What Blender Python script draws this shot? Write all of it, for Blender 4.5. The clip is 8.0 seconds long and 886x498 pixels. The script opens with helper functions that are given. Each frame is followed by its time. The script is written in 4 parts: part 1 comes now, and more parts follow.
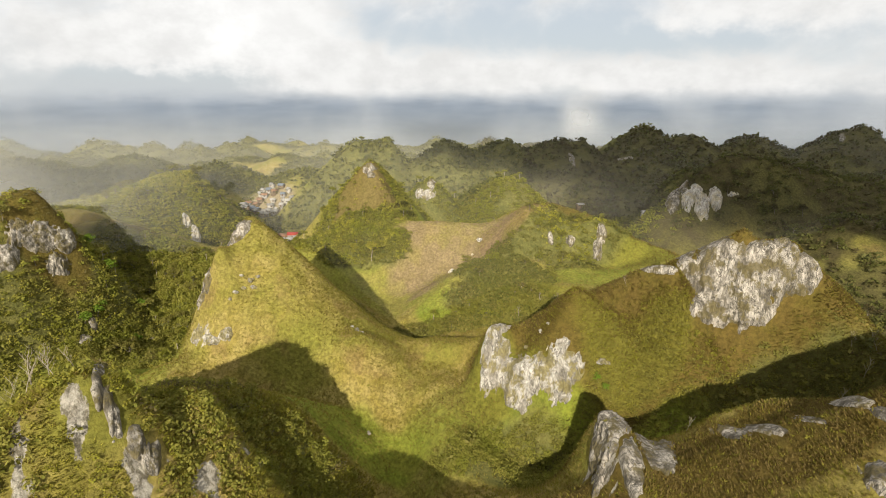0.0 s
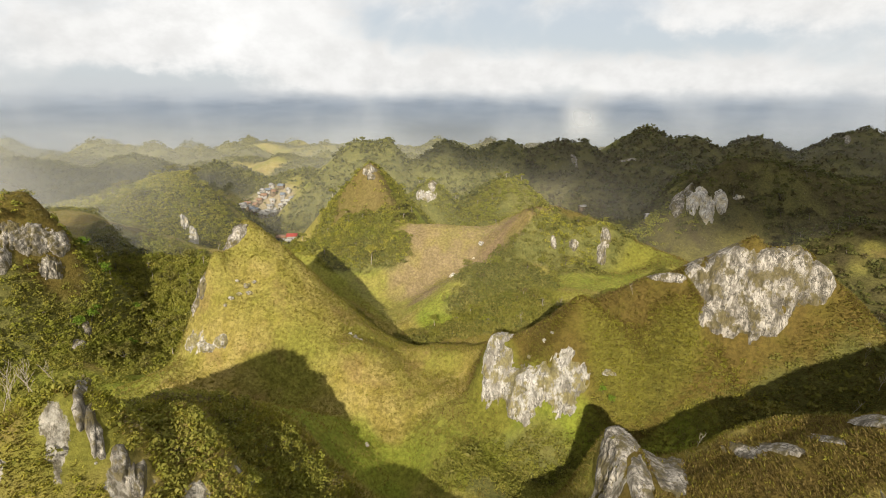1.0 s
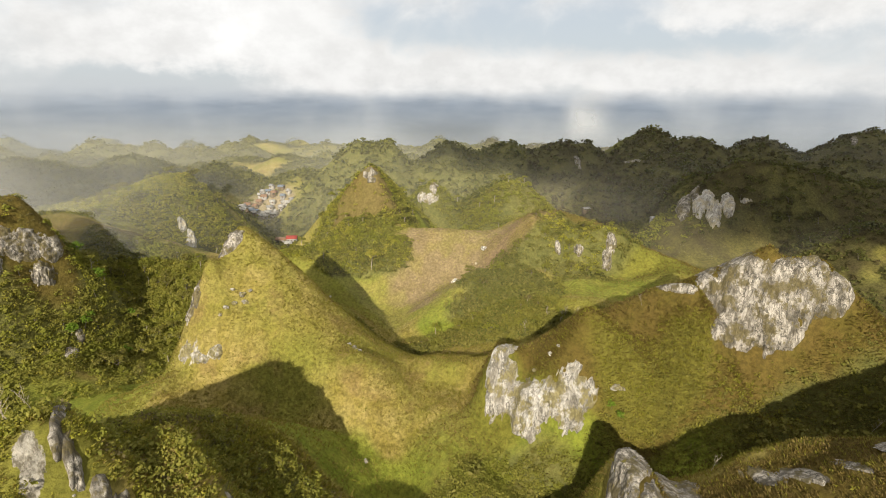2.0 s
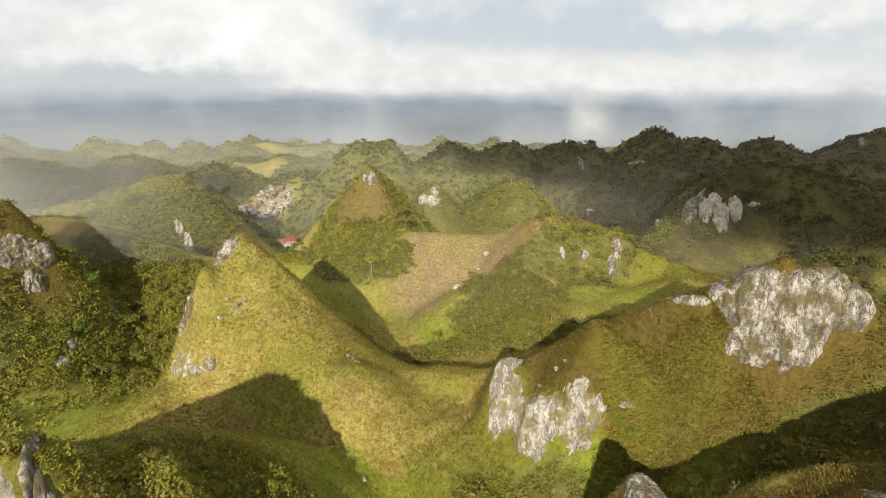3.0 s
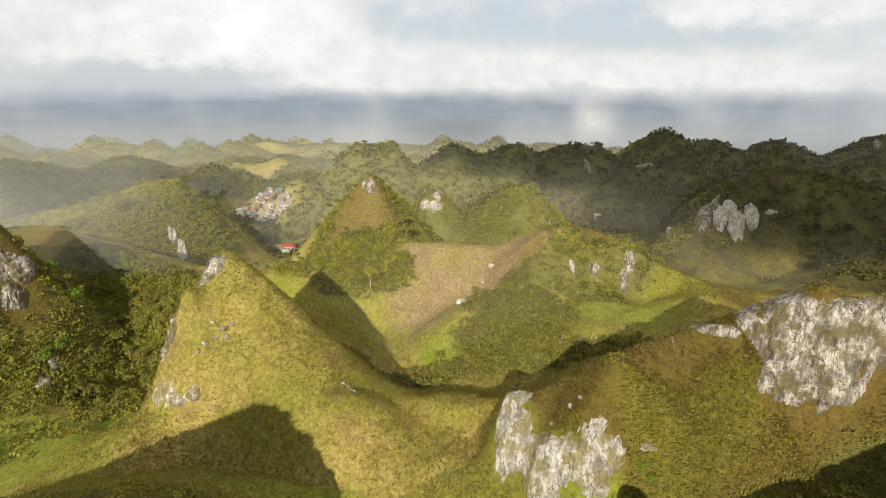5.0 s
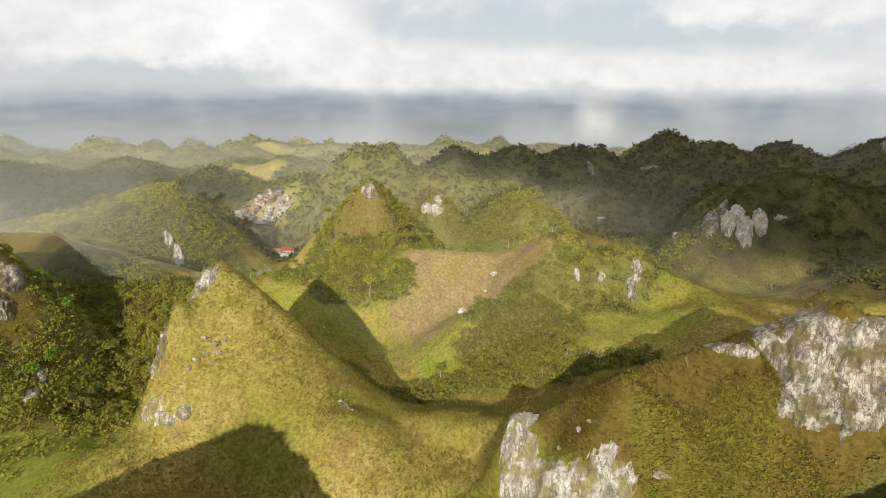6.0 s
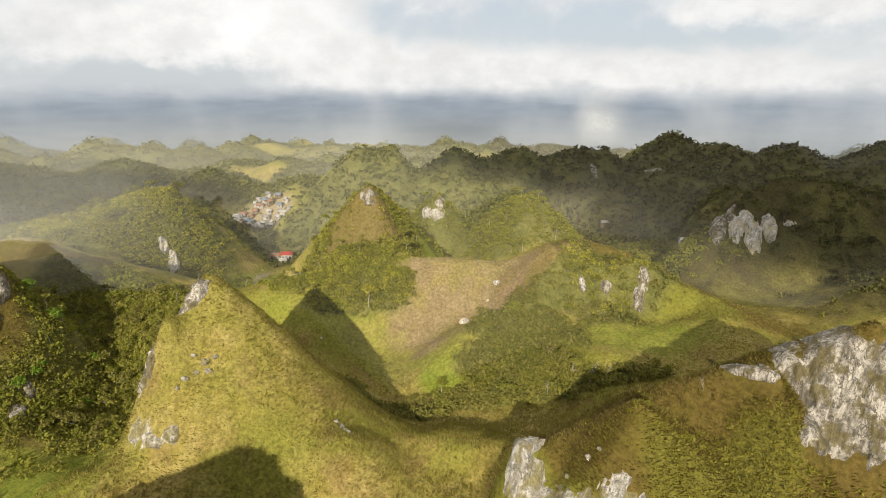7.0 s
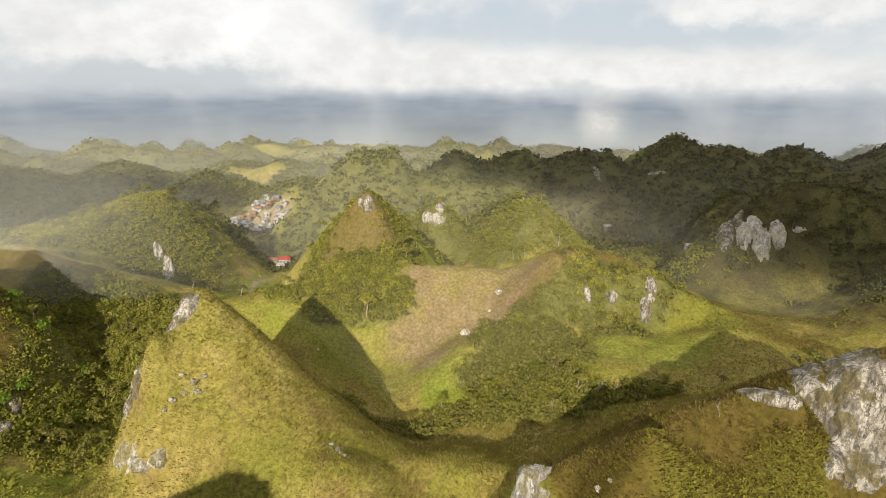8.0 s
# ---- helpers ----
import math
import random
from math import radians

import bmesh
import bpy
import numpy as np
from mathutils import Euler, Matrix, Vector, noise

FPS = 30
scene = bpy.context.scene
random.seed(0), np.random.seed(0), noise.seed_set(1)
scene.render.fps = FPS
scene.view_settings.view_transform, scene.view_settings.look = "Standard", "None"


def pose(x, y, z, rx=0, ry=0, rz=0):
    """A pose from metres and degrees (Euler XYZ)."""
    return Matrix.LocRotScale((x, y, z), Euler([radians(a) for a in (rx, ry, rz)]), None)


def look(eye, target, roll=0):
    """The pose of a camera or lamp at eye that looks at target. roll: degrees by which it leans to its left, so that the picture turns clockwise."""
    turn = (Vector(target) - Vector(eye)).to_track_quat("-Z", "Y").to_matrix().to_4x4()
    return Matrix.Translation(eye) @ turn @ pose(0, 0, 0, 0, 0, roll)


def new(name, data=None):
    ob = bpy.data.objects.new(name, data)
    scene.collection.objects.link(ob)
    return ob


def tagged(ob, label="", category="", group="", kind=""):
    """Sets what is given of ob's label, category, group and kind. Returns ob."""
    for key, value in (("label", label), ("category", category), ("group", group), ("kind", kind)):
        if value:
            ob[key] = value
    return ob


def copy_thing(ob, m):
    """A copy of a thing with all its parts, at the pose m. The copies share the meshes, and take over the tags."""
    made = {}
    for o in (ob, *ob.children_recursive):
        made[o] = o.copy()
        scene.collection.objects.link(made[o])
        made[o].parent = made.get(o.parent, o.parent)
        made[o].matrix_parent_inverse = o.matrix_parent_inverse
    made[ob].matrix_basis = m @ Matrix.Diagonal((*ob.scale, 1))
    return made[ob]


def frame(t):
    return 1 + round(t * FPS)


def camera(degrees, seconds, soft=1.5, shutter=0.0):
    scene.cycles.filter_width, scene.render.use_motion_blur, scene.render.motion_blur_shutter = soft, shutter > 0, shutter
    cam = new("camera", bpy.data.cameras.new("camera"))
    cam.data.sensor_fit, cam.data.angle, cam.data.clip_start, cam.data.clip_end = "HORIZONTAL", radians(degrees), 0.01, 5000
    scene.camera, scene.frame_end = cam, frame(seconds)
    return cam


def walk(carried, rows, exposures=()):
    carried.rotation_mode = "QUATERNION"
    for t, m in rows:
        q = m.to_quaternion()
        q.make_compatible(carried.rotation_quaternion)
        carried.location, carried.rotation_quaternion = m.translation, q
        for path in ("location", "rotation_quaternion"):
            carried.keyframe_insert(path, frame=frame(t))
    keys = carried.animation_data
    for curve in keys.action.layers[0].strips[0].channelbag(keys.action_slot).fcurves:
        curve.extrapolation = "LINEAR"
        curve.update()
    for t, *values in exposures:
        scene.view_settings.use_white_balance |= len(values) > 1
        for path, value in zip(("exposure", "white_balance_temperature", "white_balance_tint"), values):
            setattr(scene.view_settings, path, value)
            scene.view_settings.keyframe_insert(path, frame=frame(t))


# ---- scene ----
cam = camera(78.6, 8.0, 0.9)
METRES, EYE, TILT, LEAN, TURN = 40.0, 80.0, -15.5, 0.0, 0.0
ROWS = [
    (0.0, 0.0, 0.0, 0.0, 0.0, -0.0, 0.0),
    (0.5, 0.0, 0.0408, 0.0165, 0.05, -0.02, -0.11),
    (1.0, -0.0009, 0.0854, 0.0351, 0.09, -0.04, -0.21),
    (1.5, -0.0032, 0.135, 0.0585, 0.15, -0.07, -0.26),
    (3.0, -0.0077, 0.2965, 0.137, 0.37, -0.22, -0.34),
    (3.5, -0.009, 0.3504, 0.1641, 0.41, -0.28, -0.37),
    (4.0, -0.0098, 0.4086, 0.1941, 0.47, -0.33, -0.39),
    (4.5, -0.01, 0.4675, 0.2225, 0.56, -0.39, -0.42),
    (6.0, -0.0165, 0.6451, 0.3157, 0.75, -0.54, -0.51),
    (6.5, -0.0186, 0.7085, 0.3484, 0.78, -0.54, -0.52),
    (7.0, -0.0194, 0.7719, 0.3787, 0.84, -0.56, -0.51),
    (7.5, -0.0202, 0.8353, 0.4112, 0.87, -0.6, -0.53),
    (8.0, -0.0218, 0.895, 0.4444, 0.9, -0.6, -0.52),
]
walk(cam, [(t, pose(0, 0, EYE, TILT, LEAN, TURN) @ pose(METRES * x, METRES * y, METRES * z, 90 + pitch, roll, yaw)) for t, x, y, z, yaw, pitch, roll in ROWS])

# ---- sky, sun ----
SUN_WAY = Vector((0.13, 1.0, -0.425)).normalized()
world = bpy.data.worlds.new("sky")
scene.world = world
world.use_nodes = True


def nodes(tree):
    """A short way to add nodes: add(kind, {input: value or socket}, property=value) gives the node."""
    def add(kind, inputs=None, **settings):
        n = tree.nodes.new("ShaderNode" + kind)
        if "operation" in settings:
            n.operation = settings["operation"]
        if "data_type" in settings:
            n.data_type = settings["data_type"]
        if "blend_type" in settings:
            n.blend_type = settings["blend_type"]
        if "interpolation_type" in settings:
            n.interpolation_type = settings["interpolation_type"]
        if "sky_type" in settings:
            n.sky_type = settings["sky_type"]
        if "sun_disc" in settings:
            n.sun_disc = settings["sun_disc"]
        if "sun_elevation" in settings:
            n.sun_elevation = settings["sun_elevation"]
        if "sun_rotation" in settings:
            n.sun_rotation = settings["sun_rotation"]
        if "attribute_name" in settings:
            n.attribute_name = settings["attribute_name"]
        for key, value in (inputs or {}).items():
            if isinstance(value, bpy.types.NodeSocket):
                tree.links.new(value, n.inputs[key])
            else:
                n.inputs[key].default_value = value
        return n
    return add


def calc(add, op, a, b=0.0, c=0.0):
    return add("Math", {0: a, 1: b, 2: c}, operation=op).outputs[0]


def mixed(add, factor, a, b, blend="MIX"):
    n = add("Mix", {0: factor, 6: a, 7: b}, data_type="RGBA", blend_type=blend)
    return n.outputs[2]


def ramp(add, value, low, high, a=0.0, b=1.0):
    return add("MapRange", {0: value, 1: low, 2: high, 3: a, 4: b}, interpolation_type="SMOOTHSTEP").outputs[0]


def sky_shader():
    tree = world.node_tree
    tree.nodes.clear()
    add = nodes(tree)
    way = add("TexCoord").outputs["Generated"]
    xyz = add("SeparateXYZ", {0: way}).outputs
    az = calc(add, "ARCTAN2", xyz[0], xyz[1])
    el = calc(add, "ARCSINE", xyz[2])
    flat = add("CombineXYZ", {0: calc(add, "MULTIPLY", az, 2.2), 1: calc(add, "MULTIPLY", el, 3.0), 2: 4.3}).outputs[0]
    big = add("TexNoise", {"Vector": flat, "Scale": 2.6, "Detail": 7.0, "Roughness": 0.5, "Distortion": 0.5}).outputs[0]
    fine = add("TexNoise", {"Vector": flat, "Scale": 7.0, "Detail": 6.0, "Roughness": 0.6}).outputs[0]
    warp = calc(add, "MULTIPLY_ADD", fine, 0.12, -0.06)

    def puff(a, e, ra, re, amount):
        u = calc(add, "DIVIDE", calc(add, "SUBTRACT", calc(add, "ADD", az, warp), a), ra)
        v = calc(add, "DIVIDE", calc(add, "SUBTRACT", calc(add, "ADD", el, calc(add, "MULTIPLY", warp, 0.5)), e), re)
        r = calc(add, "ADD", calc(add, "MULTIPLY", u, u), calc(add, "MULTIPLY", v, v))
        return calc(add, "MULTIPLY", calc(add, "EXPONENT", calc(add, "MULTIPLY", r, -1.0)), amount)

    density = calc(add, "MULTIPLY_ADD", big, 1.9, -0.42)
    for a, e, ra, re, amount in ((-0.33, 0.12, 0.15, 0.07, 0.85), (-0.52, 0.075, 0.09, 0.03, 0.5), (-0.64, 0.09, 0.08, 0.06, 0.35), (-0.5, 0.022, 0.16, 0.02, -0.55), (-0.09, 0.12, 0.10, 0.045, -0.35), (0.17, 0.105, 0.19, 0.038, -0.45), (-0.2, 0.055, 0.16, 0.03, 0.5),
                                 (0.05, 0.045, 0.2, 0.026, 0.45), (0.34, 0.036, 0.12, 0.017, 0.65), (0.56, 0.03, 0.18, 0.02, 0.4), (0.52, 0.135, 0.2, 0.03, 0.45), (0.45, 0.085, 0.15, 0.02, -0.4), (0.0, 0.45, 3.0, 0.25, 0.1)):
        density = calc(add, "ADD", density, puff(a, e, ra, re, amount))
    density = ramp(add, density, 0.15, 0.95)
    shade = calc(add, "ADD", ramp(add, fine, 0.3, 0.7, 0.88, 1.02), puff(-0.34, 0.12, 0.13, 0.07, 0.14))
    white = mixed(add, 1.0, (0.72, 0.715, 0.70, 1), add("CombineColor", {0: shade, 1: shade, 2: shade}).outputs[0], "MULTIPLY")
    air = add("TexSky", sky_type="NISHITA", sun_disc=False, sun_elevation=radians(22.9), sun_rotation=radians(187.4)).outputs[0]
    air = mixed(add, 1.0, air, (0.075, 0.075, 0.075, 1), "MULTIPLY")
    veil = mixed(add, 0.82, air, (0.50, 0.535, 0.575, 1))
    colour = mixed(add, density, veil, white)
    # higher up a thin bright cloud deck goes on overhead
    colour = mixed(add, ramp(add, el, 0.2, 0.9), colour, mixed(add, 0.8, veil, (0.64, 0.61, 0.57, 1)))
    bg = add("Background", {"Color": colour, "Strength": 1.0})
    tree.links.new(bg.outputs[0], add("OutputWorld").inputs[0])


sky_shader()
sun = new("sun", bpy.data.lights.new("sun", "SUN"))
sun.data.energy, sun.data.angle, sun.data.color = 4.8, radians(0.7), (1.0, 0.92, 0.77)
sun.matrix_world = look((0, 0, 300), Vector((0, 0, 300)) + SUN_WAY)
scene.view_settings.exposure = 0.35

# ---- materials ----


def material(name):
    m = bpy.data.materials.new(name)
    m.use_nodes = True
    m.node_tree.nodes.clear()
    return m, nodes(m.node_tree)


def finish(m, add, colour, rough=0.9, normal=None, **more):
    inputs = {"Base Color": colour, "Roughness": rough, "Specular IOR Level": 0.25}
    inputs.update(more)
    if normal is not None:
        inputs["Normal"] = normal
    p = add("BsdfPrincipled", inputs)
    m.node_tree.links.new(p.outputs[0], add("OutputMaterial").inputs[0])
    return m


def noise_at(add, scale, detail=4.0, rough=0.55, stretch=None):
    v = add("NewGeometry").outputs["Position"]
    if stretch:
        v = add("VectorMath", {0: v, 1: stretch}, operation="MULTIPLY").outputs[0]
    return add("TexNoise", {"Vector": v, "Scale": scale, "Detail": detail, "Roughness": rough}).outputs[0]


def ground_material():
    m, add = material("grassland")
    a = add("SeparateColor", {0: add("Attribute", attribute_name="cover").outputs["Color"]}).outputs
    b = add("SeparateColor", {0: add("Attribute", attribute_name="cover_more").outputs["Color"]}).outputs
    speck, patch, broad = noise_at(add, 1.2, 7, 0.72), noise_at(add, 0.22, 6, 0.62), noise_at(add, 0.05, 3)
    grass = mixed(add, ramp(add, patch, 0.3, 0.7), (0.272, 0.217, 0.05, 1), (0.395, 0.31, 0.107, 1))
    grass = mixed(add, ramp(add, broad, 0.35, 0.65), grass, (0.235, 0.222, 0.043, 1))
    grass = mixed(add, ramp(add, noise_at(add, 0.09, 5, 0.6), 0.52, 0.66, 0.0, 0.6), grass, (0.25, 0.17, 0.065, 1))
    dry = mixed(add, ramp(add, patch, 0.3, 0.7), (0.148, 0.104, 0.028, 1), (0.13, 0.102, 0.022, 1))
    lush = mixed(add, ramp(add, patch, 0.3, 0.7), (0.19, 0.225, 0.028, 1), (0.25, 0.255, 0.04, 1))
    bare = mixed(add, ramp(add, patch, 0.3, 0.7), (0.30, 0.225, 0.115, 1), (0.23, 0.17, 0.08, 1))
    red = mixed(add, ramp(add, patch, 0.3, 0.7), (0.20, 0.12, 0.07, 1), (0.23, 0.155, 0.08, 1))
    wood = mixed(add, ramp(add, patch, 0.3, 0.7), (0.12, 0.122, 0.034, 1), (0.18, 0.168, 0.05, 1))
    soil = (0.36, 0.29, 0.20, 1)
    c = mixed(add, a[0], grass, dry)
    c = mixed(add, a[1], c, lush)
    c = mixed(add, a[2], c, bare)
    c = mixed(add, b[0], c, wood)
    c = mixed(add, b[1], c, red)
    c = mixed(add, b[2], c, soil)
    streak = noise_at(add, 0.9, 7, 0.72, (1, 1, 0.35))
    stone = mixed(add, ramp(add, streak, 0.4, 0.58), (0.16, 0.14, 0.10, 1), (0.48, 0.44, 0.37, 1))
    more = add("SeparateColor", {0: add("Attribute", attribute_name="cover_stone").outputs["Color"]}).outputs
    # brown shrub tone with the cloud shade of these hills darkened into it
    shaded_heath = mixed(add, ramp(add, patch, 0.3, 0.7), (0.075, 0.06, 0.028, 1), (0.10, 0.088, 0.03, 1))
    c = mixed(add, calc(add, "MULTIPLY", more[1], ramp(add, broad, 0.35, 0.6, 0.55, 1.0)), c, shaded_heath)
    c = mixed(add, ramp(add, calc(add, "MULTIPLY_ADD", calc(add, "SUBTRACT", noise_at(add, 1.1, 6, 0.7, (1, 1, 0.4)), 0.5), 1.6, more[0]), 0.42, 0.56), c, stone)
    k = ramp(add, speck, 0.30, 0.70, 0.62, 1.28)
    c = mixed(add, 1.0, c, add("CombineColor", {0: k, 1: k, 2: k}).outputs[0], "MULTIPLY")
    h = calc(add, "ADD", noise_at(add, 1.6, 8, 0.78), calc(add, "MULTIPLY", patch, 0.8))
    bump = add("Bump", {"Height": h, "Strength": 0.9, "Distance": 0.55}).outputs[0]
    return finish(m, add, c, 0.95, bump, **{"Specular IOR Level": 0.1})


def rock_material(name, pale, dark, brown):
    m, add = material(name)
    streak = noise_at(add, 0.55, 8, 0.7, (1, 1, 0.3))
    patch, fine = noise_at(add, 0.3, 6, 0.65), noise_at(add, 2.6, 8, 0.75, (1, 1, 0.3))
    crack = calc(add, "ABSOLUTE", calc(add, "SUBTRACT", noise_at(add, 0.8, 6, 0.65, (1, 1, 0.35)), 0.5))
    c = mixed(add, ramp(add, streak, 0.38, 0.60), dark, pale)
    c = mixed(add, ramp(add, crack, 0.0, 0.035, 0.9, 0.0), c, dark)
    joint = calc(add, "ABSOLUTE", calc(add, "SUBTRACT", noise_at(add, 0.32, 5, 0.6, (1, 1, 0.3)), 0.5))
    c = mixed(add, ramp(add, joint, 0.0, 0.022, 0.9, 0.0), c, mixed(add, 0.5, dark, (0.03, 0.03, 0.025, 1)))
    c = mixed(add, ramp(add, calc(add, "MULTIPLY_ADD", fine, 0.25, calc(add, "MULTIPLY", patch, 0.75)), 0.495, 0.56, 0.0, 0.9), c, brown)
    k = ramp(add, fine, 0.28, 0.66, 0.45, 1.15)
    c = mixed(add, 1.0, c, add("CombineColor", {0: k, 1: k, 2: k}).outputs[0], "MULTIPLY")
    h = calc(add, "ADD", noise_at(add, 1.3, 8, 0.75, (1, 1, 0.4)), calc(add, "MULTIPLY", fine, 0.5))
    bump = add("Bump", {"Height": h, "Strength": 1.0, "Distance": 0.5}).outputs[0]
    return finish(m, add, c, 0.92, bump)


def leaf_material(name, a, b, c, through_light=0.35):
    m, add = material(name)
    luck = add("NewGeometry").outputs["Random Per Island"]
    patch = noise_at(add, 0.16, 3)
    col = mixed(add, luck, a, b)
    col = mixed(add, ramp(add, patch, 0.42, 0.68), col, c)
    d = add("BsdfPrincipled", {"Base Color": col, "Roughness": 0.65, "Specular IOR Level": 0.2})
    t = add("BsdfTranslucent", {"Color": col})
    s = add("MixShader", {0: through_light, 1: d.outputs[0], 2: t.outputs[0]})
    m.node_tree.links.new(s.outputs[0], add("OutputMaterial").inputs[0])
    return m


def plain_material(name, colour, vary=0.3, scale=2.0, rough=0.8, **more):
    m, add = material(name)
    k = ramp(add, noise_at(add, scale, 5, 0.65), 0.25, 0.75, 1 - vary, 1 + vary * 0.5)
    c = mixed(add, 1.0, colour, add("CombineColor", {0: k, 1: k, 2: k}).outputs[0], "MULTIPLY")
    bump = add("Bump", {"Height": noise_at(add, scale * 4, 4), "Strength": 0.3, "Distance": 0.05}).outputs[0]
    return finish(m, add, c, rough, bump, **more)


GRASSLAND = ground_material()
LIMESTONE = rock_material("limestone", (0.60, 0.545, 0.465, 1), (0.155, 0.135, 0.102, 1), (0.16, 0.13, 0.055, 1))
PALE_STONE = rock_material("pale_stone", (0.80, 0.76, 0.69, 1), (0.42, 0.38, 0.32, 1), (0.60, 0.52, 0.36, 1))
CHALKY = rock_material("white_limestone", (0.66, 0.62, 0.55, 1), (0.30, 0.27, 0.22, 1), (0.26, 0.22, 0.09, 1))
BARK = plain_material("bark", (0.20, 0.17, 0.13, 1), 0.4, 3.0, 0.9)
PALE_BARK = plain_material("pale_bark", (0.36, 0.31, 0.23, 1), 0.3, 3.0, 0.9)
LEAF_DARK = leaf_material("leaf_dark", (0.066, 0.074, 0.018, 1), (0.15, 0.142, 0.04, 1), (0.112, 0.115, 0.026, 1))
LEAF_GREEN = leaf_material("leaf_green", (0.10, 0.11, 0.02, 1), (0.215, 0.195, 0.05, 1), (0.155, 0.155, 0.028, 1))
LEAF_MID = leaf_material("leaf_mid", (0.13, 0.13, 0.022, 1), (0.265, 0.23, 0.06, 1), (0.195, 0.185, 0.032, 1))
LEAF_LIGHT = leaf_material("leaf_light", (0.15, 0.155, 0.022, 1), (0.30, 0.27, 0.055, 1), (0.215, 0.22, 0.03, 1))
LEAF_BRIGHT = leaf_material("leaf_bright", (0.13, 0.21, 0.02, 1), (0.20, 0.28, 0.03, 1), (0.15, 0.24, 0.02, 1))
# brown shrub leaf, its colour darkened further for the shaded hills
LEAF_SHADED_HEATH = leaf_material("leaf_shaded_heath", (0.06, 0.05, 0.02, 1), (0.12, 0.095, 0.035, 1), (0.085, 0.08, 0.025, 1))
LEAF_DRY = leaf_material("leaf_dry", (0.20, 0.16, 0.06, 1), (0.14, 0.12, 0.05, 1), (0.12, 0.12, 0.04, 1))
TUFT = leaf_material("grass_blade", (0.21, 0.168, 0.038, 1), (0.40, 0.31, 0.098, 1), (0.28, 0.247, 0.048, 1), 0.55)
# sunlit look put into the leaf colour: brighter and yellower than the others
LEAF_SUNNY = leaf_material("leaf_sunny", (0.25, 0.245, 0.027, 1), (0.48, 0.42, 0.08, 1), (0.355, 0.345, 0.043, 1), 0.5)
TUFT_BROWN = leaf_material("brown_blade", (0.112, 0.08, 0.022, 1), (0.25, 0.182, 0.055, 1), (0.17, 0.125, 0.028, 1), 0.45)
TUFT_GREEN = leaf_material("green_blade", (0.18, 0.17, 0.024, 1), (0.33, 0.285, 0.05, 1), (0.25, 0.235, 0.03, 1), 0.45)

# ---- the lie of the land ----
HILLS = []


def hill(x, y, z, east, west, north, south, turn=0.0, soft=5.0):
    """A hill top at x, y, z that falls off with its own slope to each side."""
    HILLS.append((x, y, z, east, west, north, south, radians(turn), soft))


hill(-51.4, 138.8, 50.6, 0.92, 2, 1.8, 1.65, -17.89, 3.6)  # pointed grassy hill
hill(-22.72, 119.39, 25.73, 0.95, 0.96, 1.16, 1.31, -5.86, 4)  # its eastern spur
hill(-62.77, 116.27, 19.58, 0.79, 0.64, 1.02, 0.6, 0.06, 3)  # its western foot
hill(-56.1, 128.63, 44.23, 1.53, 2.6, 0.61, 2.51, -32.48, 2)  # its front
hill(-2, 128, 17.5, 0.35, 0.3, 0.7, 0.6, 0, 5)  # the saddle
hill(62.95, 110.26, 53.08, 1.86, 0.83, 0.92, 2.9, -14.19, 2)  # crag hill
hill(69.78, 107.5, 52.01, 1.02, 0.95, 2.48, 3.1, -23.88, 2)  # crag hill, east
hill(27.3, 110.73, 26.47, 0.12, 0.26, 1.39, 3.2, -24.99, 2)  # crag hill, west ridge
hill(10.96, 109.19, 30.73, 0.12, 2.84, 1.19, 2.24, 12.41, 2)  # above the pale cliff
hill(-41.54, 57.55, 48.44, 2.62, 0.7, 1.81, 0.79, -50.18, 3)  # near shrubby hill
hill(-35.02, 69.24, 39.17, 1.21, 1.87, 2.98, 1.49, -28.02, 3)  # its eastern shoulder
hill(-80.2, 57.44, 29.54, 0.43, 0.4, 0.95, 0.7, -2.14, 5)  # its western flank
hill(53.42, 76.23, 34.04, 0.16, 0.67, 1.64, 1.17, 1.98, 3)  # near dry ridge
hill(83.98, 64.29, 49.78, 0.5, 0.51, 1.71, 0.24, -0.77, 5)  # dry ridge, east
hill(25.2, 76.5, 31.6, 1, 4.5, 2, 0.3, 4, 2)  # dry ridge, west end
hill(-9.66, 30.58, 35.59, 0.12, 0.12, 1.1, 0.4, -16.08, 5)  # ground behind
hill(0, -20.07, 39.89, 0.15, 0.15, 0.53, 0.4, -0.04, 10)  # ground far behind
hill(-121.76, 158.53, 53.89, 3.2, 0.47, 1.67, 0.82, -27.58, 4)  # rocky bushy hill
hill(-128.49, 193.44, 36.57, 0.46, 0.12, 0.75, 1.43, 35.59, 3)  # brown ridge beside it
hill(-130.9, 276.57, 43.95, 1.35, 0.62, 1.25, 0.4, -28.9, 8)  # wooded hill
hill(-164.14, 270.38, 31.89, 0.63, 0.27, 0.73, 0.79, 4.46, 8)  # wooded hill, west
hill(-27.27, 212.41, 56.05, 2.11, 1, 0.75, 3.2, -21.42, 3)  # cone with a rock cap
hill(35.42, 189.56, 43.6, 0.51, 1.11, 0.64, 2.25, 30.27, 6)  # brown hill
hill(53.44, 185.53, 39.04, 0.66, 0.73, 0.75, 3.2, -8.02, 4)  # brown hill, bluff
hill(75.88, 178.07, 28.96, 0.66, 0.99, 0.87, 0.25, -11.43, 4)  # brown hill, tail
hill(-3.52, 201.17, 35.31, 0.23, 0.23, 1.43, 1.14, -0.61, 4)  # brown hill, bare slope
hill(36.81, 281.73, 38.63, 1.01, 1.02, 0.24, 0.83, 3.75, 6)  # round green hill
